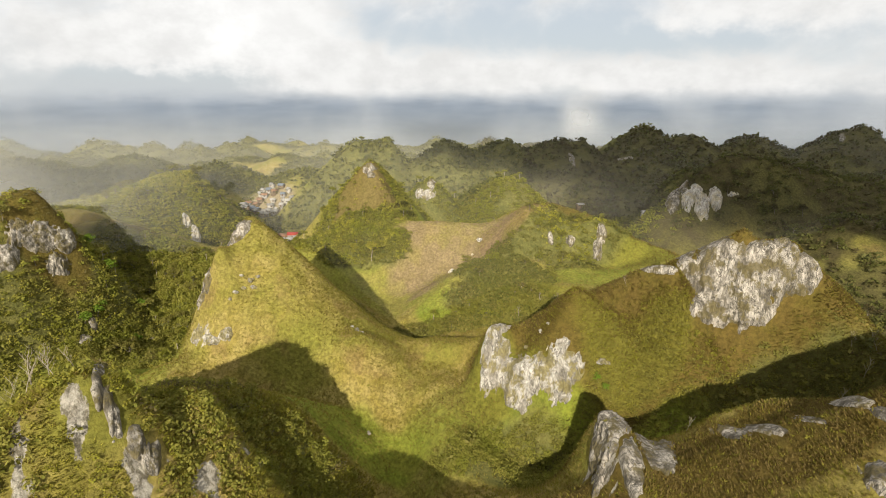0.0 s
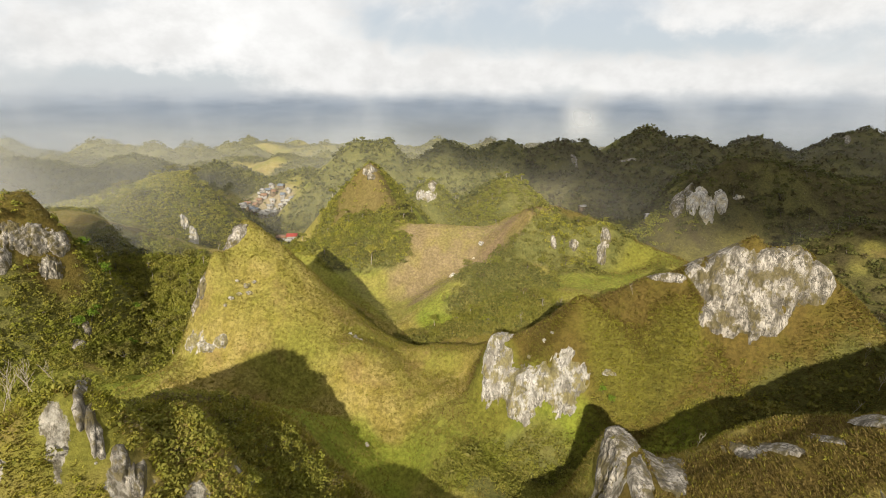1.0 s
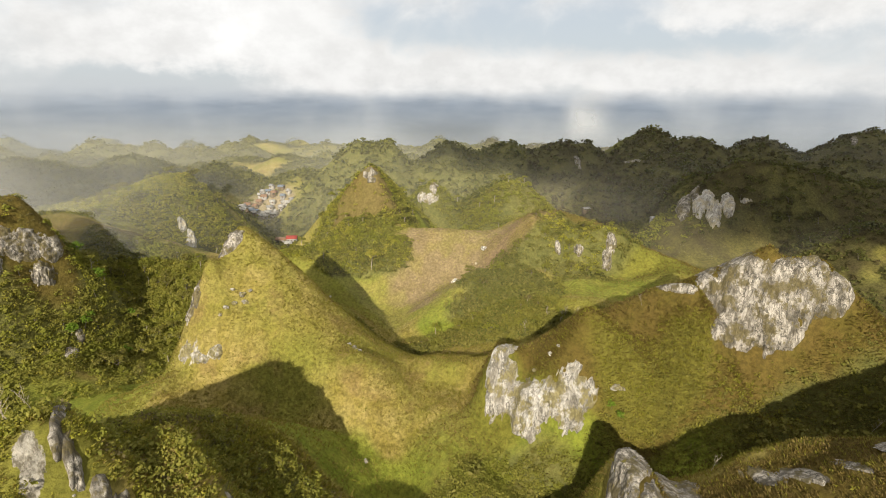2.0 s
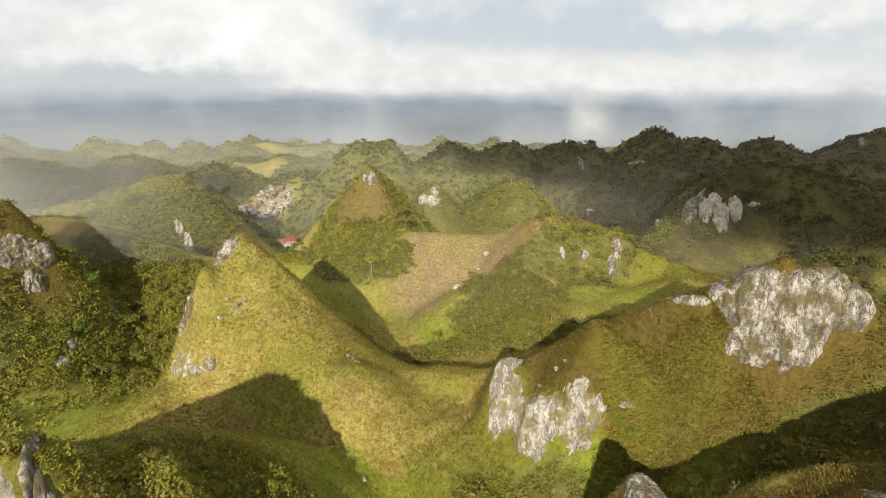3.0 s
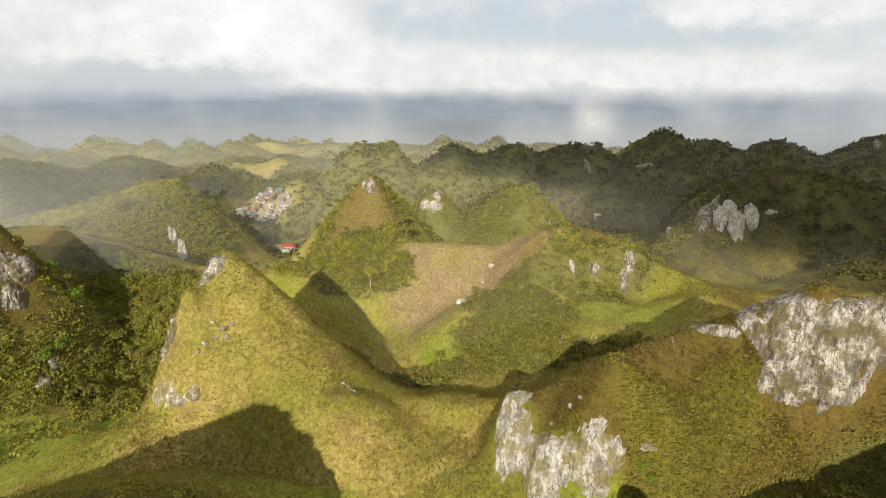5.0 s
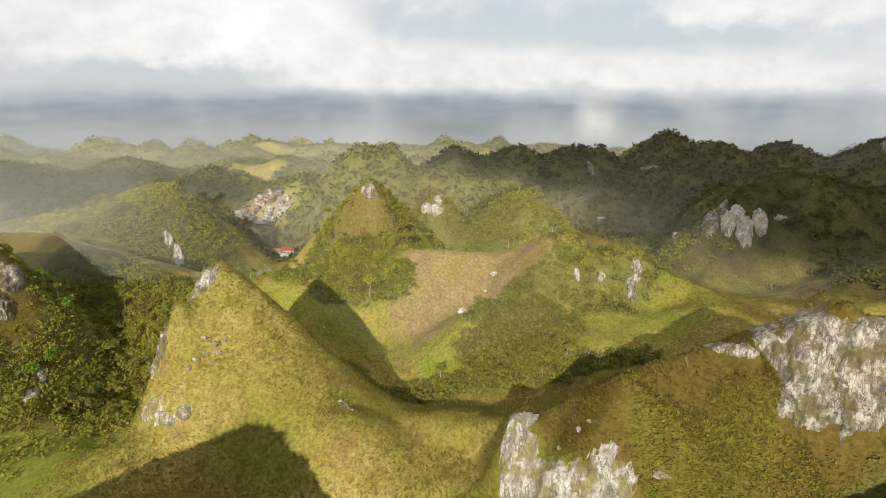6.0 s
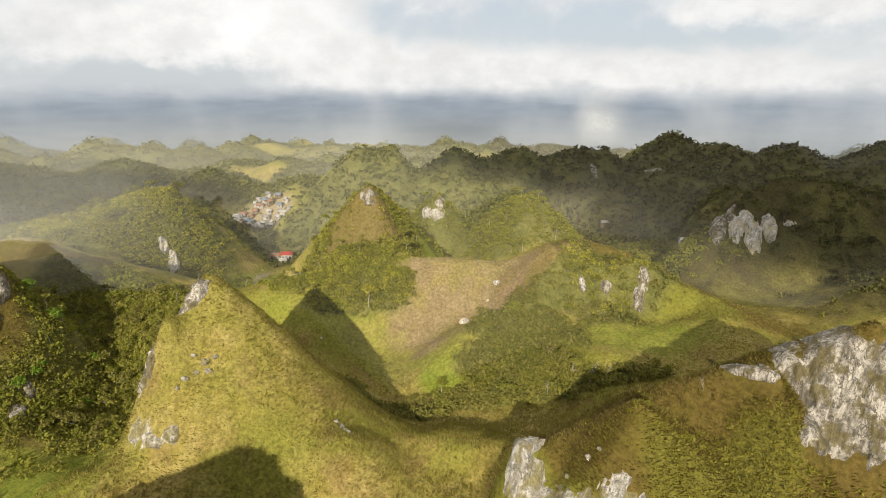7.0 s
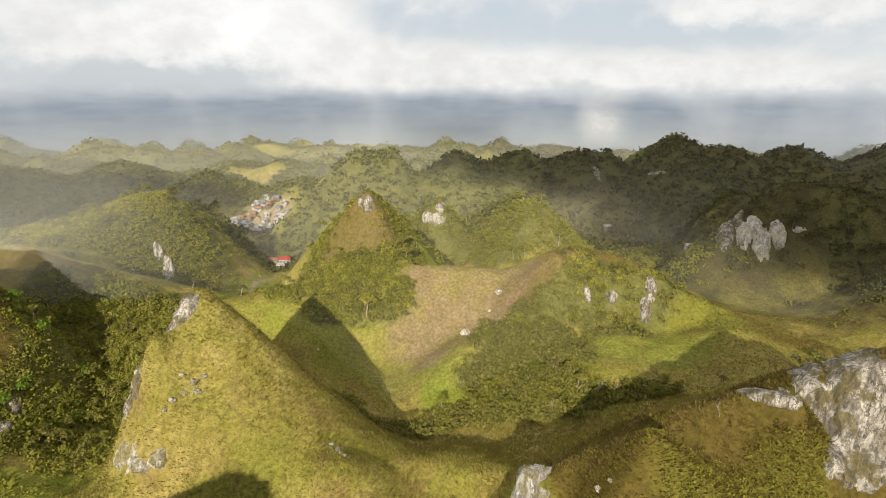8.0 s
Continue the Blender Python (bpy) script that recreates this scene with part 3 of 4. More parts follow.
def outcrop(x, y, wide, tall, proud, label, mat=None, seed=0, gaps=0.2, lobes=((0, 0, 1, 1),), name="rock_outcrop", face=None):
    """Weathered limestone that breaks out of the slope at x, y: fluted, ragged at its rim, with gaps where grass grows.
    lobes: ovals (across, up, half width, half height) in parts of the half size."""
    mat = mat or LIMESTONE
    u, v, n = slope_frame(x, y, max(1.5, 0.3 * min(wide, tall)))
    if face:
        n = np.array(face) / np.linalg.norm(face)
        u = np.cross([0, 0, 1.0], n)
        u /= np.linalg.norm(u)
        v = np.cross(n, u)
    step = max(0.14, min(wide, tall) / 75)
    nu, nv = int(wide * 1.3 / step) + 2, int(tall * 1.3 / step) + 2
    a, b = np.meshgrid(np.linspace(-0.65, 0.65, nu) * wide, np.linspace(-0.65, 0.65, nv) * tall)
    a, b = a.ravel(), b.ravel()
    p = np.array([x, y, float(height(x, y))]) + a[:, None] * u + b[:, None] * v
    t = np.zeros(len(a))
    for _ in range(14):
        q = p + t[:, None] * n
        t = np.clip(t - 0.6 * (q[:, 2] - height(q[:, 0], q[:, 1])) * max(n[2], 0.3), -8, 8)
    gap = np.abs(p[:, 2] + t * n[2] - height(p[:, 0] + t * n[0], p[:, 1] + t * n[1]))
    s = seed * 31.7

    def ridges(across, along, k):
        """Sharp upright ribs of that width."""
        return 1 - np.abs(2 * grain(a + 0.8 * grain(a, b, 2.0, k) + s, b * across / along + s, across, k) - 1)

    ribs = 0.5 * ridges(2.4, 8.0, seed + 3) + 0.32 * ridges(1.1, 3.6, seed + 4) + 0.34 * ridges(0.5, 1.1, seed + 5)
    r = np.full(len(a), 9.0)
    for la, lb, ra, rb in lobes:
        r = np.minimum(r, np.sqrt(((2 * a / wide - la) / ra) ** 2 + ((2 * b / tall - lb) / rb) ** 2))
    r = r + 0.7 * (fractal(a + s, b * 0.6 + s, 0.22 * min(wide, tall) + 0.8, 4, seed) - 0.5) + 0.22 * (0.62 - ribs) + 1.5 * smooth(0.5, 1.4, gap)
    body = 1 - smooth(0.40, 1.0, r)
    lumps = fractal(a + s, b + s, 4.0, 4, seed + 7)
    mossy = 0.75 * fractal(a + s * 2, b * 0.5 - s, 2.6, 4, seed + 13) + 0.25 * grain(a, b * 0.4, 0.8, seed + 17)
    d = np.sqrt(body) * (proud * (0.15 + 0.9 * lumps) + (ribs - 0.6) * (0.5 * proud + 1.0)) - 0.9 * (1 - body)
    q = p + (t + d)[:, None] * n
    STONY.update(zip(np.floor(q[d > 0.4, 0]).astype(int).tolist(), np.floor(q[d > 0.4, 1]).astype(int).tolist()))
    LEDGES.append(q[(mossy > 0.62 - 0.1 * gaps) & (d > -0.2) & (np.random.default_rng(seed).uniform(size=len(d)) < 0.5 * step)])
    f = grid_faces(nv, nu)
    live = (d[f].max(1) > -0.5).reshape(nv - 1, nu - 1)
    seen = np.zeros_like(live)
    for la, lb, ra, rb in lobes:
        row, col = int((lb / 2.6 + 0.5) * (nv - 2)), int((la / 2.6 + 0.5) * (nu - 2))
        seen[max(row, 0):row + 2, max(col, 0):col + 2] = True
    seen &= live
    for _ in range(400):
        grown = seen.copy()
        grown[1:] |= seen[:-1]
        grown[:-1] |= seen[1:]
        grown[:, 1:] |= seen[:, :-1]
        grown[:, :-1] |= seen[:, 1:]
        grown &= live
        if (grown == seen).all():
            break
        seen = grown
    f = f[seen.ravel()] if seen.any() else f[live.ravel()]
    if len(lobes) == 1:
        used, f = np.unique(f, return_inverse=True)
        return tagged(new(name, mesh_from(name, q[used], f.reshape(-1, 4), mat, False)), label, "rock", "limestone outcrops")
    root = tagged(new(name, None), label, "rock", "limestone outcrops")
    owner = np.argmin([((2 * a / wide - la) / ra) ** 2 + ((2 * b / tall - lb) / rb) ** 2 for la, lb, ra, rb in lobes], axis=0)[f[:, 0]]
    for k in range(len(lobes)):
        mine = f[owner == k]
        if len(mine):
            used, mine = np.unique(mine, return_inverse=True)
            new("crag", mesh_from("crag", q[used], mine.reshape(-1, 4), mat, False)).parent = root
    return root


def boulder(x, y, size, label, mat=None, seed=0):
    """A rough stone half sunk in the ground."""
    bm = bmesh.new()
    bmesh.ops.create_icosphere(bm, subdivisions=3, radius=1.0)
    for v in bm.verts:
        k = noise.noise(v.co * 1.1 + Vector((seed * 3.1, 0, 0))) * 0.5 + noise.noise(v.co * 2.7 + Vector((0, seed, 0))) * 0.3
        v.co = Vector((v.co.x * 1.25, v.co.y, v.co.z * 0.85)) * size * (1 + k)
        v.co.z = max(v.co.z, -0.6 * size)
    me = bpy.data.meshes.new("boulder")
    bm.to_mesh(me)
    bm.free()
    me.materials.append(mat or CHALKY)
    ob = tagged(new("boulder", me), label, "boulder", "pale boulders")
    ob.matrix_basis = pose(x, y, float(height(x, y)) + 0.15 * size, 0, 0, seed * 47)
    return ob


CRAG, CLIFF, RIDGE, LEDGE = "massive pale grey fluted limestone crag on the brown grassy hill", "bright pale limestone cliff below the grassy saddle", "jagged grey limestone on the dry grass ridge", "pale limestone ledge along the edge of the grassy hill"
FACE, SCAR, BLUFF, DARK = "grey limestone face among bushes", "white limestone scar on the wooded hill", "pale limestone bluff in the shrubs of the brown hill", "chalky limestone cliff on the dark wooded hill"
WHITE, RIB = "white limestone cliff at the foot of the wooded hill", "weathered limestone rib on the shrubby hill"
outcrop(61.2, 105.2, 27.5, 19.5, 1.7, CRAG, LIMESTONE, 1, 0.4, ((-0.35, 0.08, 0.66, 0.92), (0.4, 0.35, 0.5, 0.7), (-0.42, -0.68, 0.42, 0.4), (0.86, 0.3, 0.22, 0.7), (0.08, -0.5, 0.42, 0.6)), face=(-0.3, -0.85, 0.45))
outcrop(46.4, 109.3, 8.5, 3.6, 0.8, "thin pale limestone ledge beside the crag", LIMESTONE, 31, 0.3, face=(-0.3, -0.85, 0.45))
outcrop(16.9, 101.6, 20.5, 15.5, 1.5, CLIFF, CHALKY, 2, 0.2, ((-0.72, 0.12, 0.42, 0.9), (-0.15, -0.35, 0.92, 0.9), (0.7, 0.05, 0.5, 1.05), (0.25, -0.1, 0.7, 0.7)), face=(-0.4, -0.85, 0.3))
outcrop(24.4, 72.2, 7.6, 12.5, 1.1, RIDGE, LIMESTONE, 4, 0.3, ((-0.2, 0.0, 0.6, 1.1), (0.4, 0.25, 0.5, 0.75), (0.3, -0.6, 0.4, 0.6)), face=(-0.5, -0.7, 0.5))
outcrop(30, 68.6, 9, 9.5, 1.1, RIDGE, LIMESTONE, 5, 0.3, ((0.35, 0.15, 0.75, 0.8), (-0.45, -0.3, 0.5, 1.0), (0.05, 0.6, 0.3, 0.6)), face=(-0.2, -0.75, 0.6))
outcrop(45, 68.6, 10.5, 3.6, 0.9, RIDGE, LIMESTONE, 6, 0.3, ((-0.45, -0.2, 0.5, 0.9), (0.4, 0.2, 0.55, 0.7)), face=(-0.2, -0.8, 0.6))
outcrop(51.5, 66, 3.4, 2.2, 0.6, RIDGE, LIMESTONE, 32, 0.3, face=(-0.2, -0.8, 0.6))
outcrop(57.2, 64, 6.2, 5, 1.1, RIDGE, LIMESTONE, 7, 0.3, ((-0.3, 0.4, 0.6, 0.5), (0.35, -0.4, 0.55, 0.6)), face=(-0.2, -0.8, 0.6))
outcrop(51, 53.6, 4.2, 5.4, 0.9, RIDGE, LIMESTONE, 8, 0.3, face=(-0.3, -0.7, 0.6))
outcrop(-54.4, 135.2, 12, 14, 1.2, LEDGE, LIMESTONE, 9, 0.3, ((-0.25, -0.3, 0.6, 0.7), (0.3, 0.45, 0.5, 0.55)), face=(-0.45, -0.75, 0.5))
outcrop(-56.4, 120, 13, 6.4, 1.1, LEDGE, CHALKY, 10, 0.3, ((-0.6, -0.1, 0.45, 0.8), (0.1, -0.25, 0.6, 0.45), (0.72, 0.3, 0.35, 0.7)), face=(-0.3, -0.85, 0.4))
outcrop(-59.4, 127.2, 6.5, 15, 1.0, LEDGE, LIMESTONE, 11, 0.3, face=(-0.5, -0.75, 0.4))
outcrop(-120.4, 152.2, 20, 18.5, 1.8, FACE, LIMESTONE, 12, 0.3, ((0.1, 0.25, 0.7, 0.75), (-0.5, -0.45, 0.55, 0.5), (0.75, 0.1, 0.3, 0.5)), face=(0.35, -0.85, 0.4))
outcrop(-116, 155, 9.6, 8.6, 1.1, FACE, LIMESTONE, 13, 0.3, face=(0.5, -0.75, 0.4))
outcrop(-108.2, 152.2, 8, 10.5, 1.0, FACE, LIMESTONE, 15, 0.3, ((0.4, 0.3, 0.4, 0.75), (-0.3, -0.5, 0.6, 0.5)), face=(0.5, -0.75, 0.4))
outcrop(-119.4, 250.6, 10, 20, 1.2, SCAR, PALE_STONE, 16, 0.3, ((-0.3, 0.5, 0.4, 0.5), (0.2, -0.3, 0.55, 0.7)), face=(0.45, -0.75, 0.45))
outcrop(54.7, 182.6, 6.4, 15.5, 1.0, BLUFF, LIMESTONE, 17, 0.3, ((0.2, 0.4, 0.7, 0.65), (-0.25, -0.4, 0.65, 0.65)), face=(-0.1, -0.95, 0.3))
outcrop(44.9, 184.1, 4.4, 5, 0.6, BLUFF, LIMESTONE, 18, 0.3, face=(-0.1, -0.9, 0.4))
outcrop(37.2, 182.2, 3, 6.5, 0.5, BLUFF, LIMESTONE, 19, 0.3, face=(0.1, -0.9, 0.4))
outcrop(106.6, 243.4, 13, 21, 1.4, DARK, LIMESTONE, 20, 0.3, ((-0.25, -0.2, 0.6, 0.8), (0.35, 0.45, 0.4, 0.55)), face=(-0.4, -0.85, 0.3))
outcrop(114.2, 236.6, 22, 22.5, 1.8, DARK, PALE_STONE, 21, 0.3, ((0.05, -0.3, 0.36, 0.8), (-0.5, -0.05, 0.3, 0.6), (0.5, 0.1, 0.3, 0.7), (-0.15, 0.35, 0.3, 0.45)), face=(-0.25, -0.85, 0.45))
outcrop(127.2, 235.2, 6.4, 4.6, 0.8, DARK, PALE_STONE, 22, 0.3, face=(-0.1, -0.8, 0.5))
outcrop(-10.3, 288.2, 15, 9.5, 1.1, WHITE, CHALKY, 23, 0.3, ((-0.5, 0.1, 0.5, 0.7), (0.35, -0.15, 0.65, 0.8)), face=(-0.2, -0.9, 0.35))
outcrop(-6.3, 290.6, 5, 12, 0.8, WHITE, LIMESTONE, 24, 0.3, face=(-0.1, -0.9, 0.4))
outcrop(-28.5, 211.6, 9.5, 7.5, 0.5, "grey limestone cap on the pointed hill", LIMESTONE, 25, 0.3, ((0, 0.2, 0.7, 0.75), (0.2, -0.5, 0.5, 0.5)), face=(-0.05, -0.85, 0.5))
outcrop(-42.6, 207.6, 2.8, 5.8, 0.5, "small white limestone boulder in the scrub", CHALKY, 33, 0.3, face=(-0.2, -0.9, 0.4))
outcrop(-40.2, 56.8, 3.2, 10, 0.5, RIB, LIMESTONE, 27, 0.3, ((-0.3, 0.4, 0.5, 0.7), (0.35, -0.2, 0.45, 0.9)), face=(0.4, -0.85, 0.35))
outcrop(-37.7, 57.6, 6.4, 11, 0.6, RIB, LIMESTONE, 28, 0.3, ((-0.5, 0.45, 0.35, 0.7), (0.0, -0.1, 0.45, 0.6), (0.4, -0.55, 0.5, 0.5)), face=(0.5, -0.75, 0.4))
outcrop(286, 395, 6, 13, 0.9, "pale limestone scar near the far hill top", LIMESTONE, 37, 0.3, face=(-0.4, -0.8, 0.4))
outcrop(90, 380, 5, 16, 0.9, "grey limestone face on the far wooded hill", LIMESTONE, 38, 0.3, face=(0.1, -0.9, 0.4))
outcrop(126.4, 376.6, 14, 4, 0.7, "low grey limestone band on the far hill", LIMESTONE, 39, 0.3, face=(-0.2, -0.85, 0.4))

for bx, by, size in ((13.5, 191.6, 0.95), (3.3, 183.4, 1.15), (10.6, 188, 0.4), (-3.4, 215.6, 0.35), (-15.8, 100.6, 0.5), (17.8, 105.2, 0.5), (20.5, 104.8, 0.5), (21.9, 104, 0.35), (-21.3, 123.5, 0.55), (-20.4, 122.6, 0.4), (-19.7, 121.6, 0.35), (-22.6, 124.4, 0.4), (-42.8, 208.4, 0.9), (-39.3, 181.6, 0.4), (-50.1, 123.3, 0.6), (-47.2, 125.9, 0.7), (-46.3, 125, 0.6), (-48.6, 124.4, 0.5), (-49.4, 126.2, 0.4), (-51.2, 122.4, 0.45), (-45.6, 126.6, 0.45), (32.1, 99.9, 0.8), (33.4, 100, 0.5)):
    boulder(bx, by, size, "pale limestone boulder half sunk in the grass", PALE_STONE if by > 150 else CHALKY, int(bx * 7 + by))
boulder(-51.3, 209.0, 2.7, "large white limestone boulder in the scrub", PALE_STONE, 26)


# ---- plants ----
rng = np.random.default_rng(7)


def leaf_cards(centres, sizes, outward, count, spread, size):
    """count leaves about each centre, turned roughly outward; corners and quads."""
    n = len(centres)
    d = rng.normal(size=(n, count, 3))
    d[..., 2] = np.abs(d[..., 2]) * 0.9 - 0.15
    d /= np.linalg.norm(d, axis=-1, keepdims=True)
    reach = rng.uniform(0.45, 1.0, (n, count, 1)) * sizes[:, None, None]
    p = centres[:, None] + d * reach * np.asarray(spread)
    face = d + 0.9 * rng.normal(size=d.shape) + np.asarray(outward)
    face /= np.linalg.norm(face, axis=-1, keepdims=True)
    side = np.cross(face, rng.normal(size=d.shape))
    side /= np.linalg.norm(side, axis=-1, keepdims=True)
    up = np.cross(face, side)
    s = sizes[:, None, None] * size * rng.uniform(0.6, 1.4, (n, count, 1))
    corners = np.stack([p - side * s * 0.6, p - up * s, p + side * s * 0.6, p + up * s], -2).reshape(-1, 3)
    return corners, np.arange(len(corners)).reshape(-1, 4)


def strewn(number, x0, x1, y0, y1, chance):
    """Places in a stretch of ground, kept with the chance that a function of x, y gives."""
    x, y = rng.uniform(x0, x1, number), rng.uniform(y0, y1, number)
    keep = rng.uniform(size=number) < chance(x, y)
    free = np.array([(a, b) not in STONY for a, b in zip(np.floor(x).astype(int).tolist(), np.floor(y).astype(int).tolist())])
    keep &= free
    x, y = x[keep], y[keep]
    return np.stack([x, y, height(x, y)], -1)


def stuff(name, verts, faces, mat, label, category):
    return tagged(new(name, mesh_from(name, verts, faces, mat)), label, category, kind="stuff")


def join(*pairs):
    verts, faces, shift = [], [], 0
    for v, f in pairs:
        verts.append(v)
        faces.append(f + shift)
        shift += len(v)
    return np.concatenate(verts), np.concatenate(faces)


def slope_of(p):
    x, y = p[:, 0], p[:, 1]
    return np.hypot(height(x + 1, y) - height(x - 1, y), height(x, y + 1) - height(x, y - 1)) / 2


def grassy(x, y):
    dry, lush, bare, wood, red, soil = cover(x, y)
    return (1 - 0.7 * wood) * (1 - 0.75 * bare) * (1 - 0.6 * red) * (1 - soil) * (1 - 0.7 * lush)


def tufts(p, tall):
    """Blades in tufts, which stand between upright and square to the slope."""
    n, blades = len(p), 3
    gx, gy = height(p[:, 0] + 1, p[:, 1]) - height(p[:, 0] - 1, p[:, 1]), height(p[:, 0], p[:, 1] + 1) - height(p[:, 0], p[:, 1] - 1)
    up = np.stack([-gx / 2, -gy / 2, np.ones(n)], -1)
    up = up / np.linalg.norm(up, axis=-1, keepdims=True) + np.array([0, 0, 0.5])
    up = (up / np.linalg.norm(up, axis=-1, keepdims=True))[:, None]
    a = rng.uniform(0, 2 * math.pi, (n, blades))
    h = (rng.uniform(0.5, 1.25, (n, blades)) * tall)[..., None]
    lean = np.stack([np.cos(a), np.sin(a), np.zeros_like(a)], -1)
    across = np.stack([-np.sin(a), np.cos(a), np.zeros_like(a)], -1) * 0.3 * h
    root = p[:, None] + lean * 0.1 - up * 0.08
    tip = root + lean * 0.5 * h + up * h
    v = np.stack([root - across, root + across, tip], -2).reshape(-1, 3)
    return v, np.arange(len(v)).reshape(-1, 3)


def tuft_chance(x, y):
    return grassy(x, y) * smooth(0.25, 0.7, 0.3 + grain(x, y, 3.0, 3))


grass = np.concatenate([strewn(150000, -80, 100, 46, 145, tuft_chance), strewn(30000, -80, 115, 145, 205, tuft_chance)])
cut = rng.uniform(size=len(grass)) < 0.3
brown = rng.uniform(size=len(grass)) < cover(grass[:, 0], grass[:, 1])[0]
stuff("dry_grass", *tufts(grass[~cut & ~brown], 0.4), TUFT, "long yellow-brown grass in tufts on the slopes", "grass")
ledge = np.concatenate(LEDGES)
stuff("ledge_grass", *tufts(ledge[rng.uniform(size=len(ledge)) < 0.5], 0.35), TUFT_GREEN, "grass tufts on the ledges of the rocks", "grass")
stuff("brown_grass", *tufts(grass[~cut & brown], 0.5), TUFT_BROWN, "long brown grass in tufts on the dry hill", "grass")
stuff("green_grass", *tufts(grass[cut], 0.42), TUFT_GREEN, "olive green grass in tufts on the slopes", "grass")

weeds = strewn(22000, -85, 125, 46, 215, lambda x, y: (1 - wooded(x, y)) * 0.4 * smooth(0.35, 0.65, fractal(x, y, 14, 3, 61)))
few = rng.uniform(size=len(weeds)) < 0.4
for name, pick, mat, label in (("low_scrub", few, LEAF_MID, "low green scrub scattered through the grass"), ("tall_grass", ~few, TUFT_GREEN, "yellow-green grass clumps on the slopes")):
    stuff(name, *leaf_cards(weeds[pick], rng.uniform(0.15, 0.4, pick.sum()), (0, -0.3, 0.5), 7, (1, 1, 0.8), 0.5), mat, label, "scrub")


def bushes(number, x0, x1, y0, y1, low, high, count, size, mat, name, label, seed, where=wooded):
    p = strewn(number, x0, x1, y0, y1, lambda x, y: where(x, y) * smooth(0.3, 0.6, fractal(x, y, 7, 3, seed) + 0.12))
    r = rng.uniform(low, high, len(p)) ** 1.0
    p[:, 2] += 0.25 * r
    return stuff(name, *leaf_cards(p, r, (0, -0.25, 0.45), count, (1, 1, 0.85), size), mat, label, "bushes")


bushes(9000, -80, 125, 88, 216, 0.5, 1.5, 24, 0.30, LEAF_MID, "bushes", "dense olive green bushes on the hillsides", 91)
bushes(5000, -66, 4, 188, 228, 0.5, 1.2, 22, 0.28, LEAF_SUNNY, "sunny_bushes", "sunlit yellow-green bushes round the pointed hill", 87)
bushes(5000, -66, 4, 188, 228, 0.5, 1.4, 22, 0.28, LEAF_LIGHT, "hill_bushes", "dense green bushes round the pointed hill", 90)
bushes(2200, -42, 54, 140, 166, 0.8, 1.9, 28, 0.23, LEAF_MID, "hollow_bushes", "tall olive green bushes along the hollow", 76)
bushes(1500, 26, 62, 172, 194, 0.4, 1.1, 22, 0.26, LEAF_SUNNY, "bluff_bushes", "sunlit yellow-green bushes round the bluff", 77, lambda x, y: 0.8 * blob(x, y, 45, 184, 13, 6))
bushes(2600, 2, 40, 148, 182, 0.6, 1.6, 24, 0.25, LEAF_GREEN, "flank_bushes", "dark olive green bushes on the flank of the brown hill", 70, lambda x, y: blob(x, y, 20, 166, 15, 13))
bushes(4500, -66, 72, 140, 228, 0.6, 1.6, 22, 0.28, LEAF_GREEN, "dark_bushes", "green bushes in the hollows", 95)
bushes(5500, -82, -13, 40, 86, 0.2, 0.6, 18, 0.26, LEAF_SUNNY, "shaggy_scrub", "shaggy sunlit yellow-green scrub on the near hill", 81, lambda x, y: 0.75 + 0 * x)
shag = strewn(70000, -84, -13, 40, 87, lambda x, y: 0.35 + 0.65 * smooth(0.3, 0.6, fractal(x, y, 5, 3, 80)))
for name, part_of, tall, mat, label in (("shaggy_grass", 0, 0.5, LEAF_SUNNY, "long sunlit yellow-green grass hanging over the near hill"), ("long_grass", 1, 0.55, TUFT_GREEN, "long olive grass and herbs on the near hill"), ("dry_herbs", 2, 0.5, TUFT, "dry yellow-brown herbs on the near hill")):
    stuff(name, *tufts(shag[np.arange(len(shag)) % 3 == part_of], tall), mat, label, "grass")
bushes(4200, -80, -10, 40, 86, 0.3, 1.0, 28, 0.2, LEAF_SUNNY, "ridge_bushes", "sunlit olive bushes on the near hill", 92, lambda x, y: 0.4 + 0 * x)
bushes(4000, -80, -10, 40, 86, 0.3, 1.2, 36, 0.2, LEAF_LIGHT, "light_bushes", "light green bushes on the near hill", 94, lambda x, y: 0.35 + 0.5 * blob(x, y, -24, 74, 12, 9))
bushes(2600, -62, -14, 40, 84, 0.5, 1.5, 34, 0.2, LEAF_LIGHT, "cleft_bushes", "fresh green bushes in the clefts of the near hill", 98, lambda x, y: 0.15 + 0.85 * smooth(0.42, 0.6, fractal(x, y, 8, 3, 48)))
bushes(1500, -62, -14, 40, 84, 0.4, 1.3, 30, 0.2, LEAF_DRY, "brown_bushes", "brown leafless bushes on the near hill", 86, lambda x, y: 0.8 * smooth(0.5, 0.62, fractal(x, y, 7, 3, 49)))
bushes(3000, 20, 72, 92, 110, 0.25, 0.7, 16, 0.3, TUFT_GREEN, "yellow_scrub", "yellow-green scrub on the brown slope", 83, lambda x, y: union(blob(x, y, 38, 101, 14, 6), 0.5 * blob(x, y, 52, 97, 16, 5)))
bushes(3500, 24, 98, 52, 78, 0.2, 0.55, 18, 0.26, TUFT_BROWN, "ridge_scrub", "yellow-brown scrub on the dry ridge", 82, lambda x, y: 0.5 + 0 * x)
bushes(5500, 24, 104, 86, 106, 0.2, 0.6, 16, 0.3, LEAF_MID, "slope_foot_scrub", "olive scrub along the foot of the brown slope", 79, lambda x, y: union(blob(x, y, 70, 95, 32, 6), 0.8 * blob(x, y, 40, 97, 16, 6)))
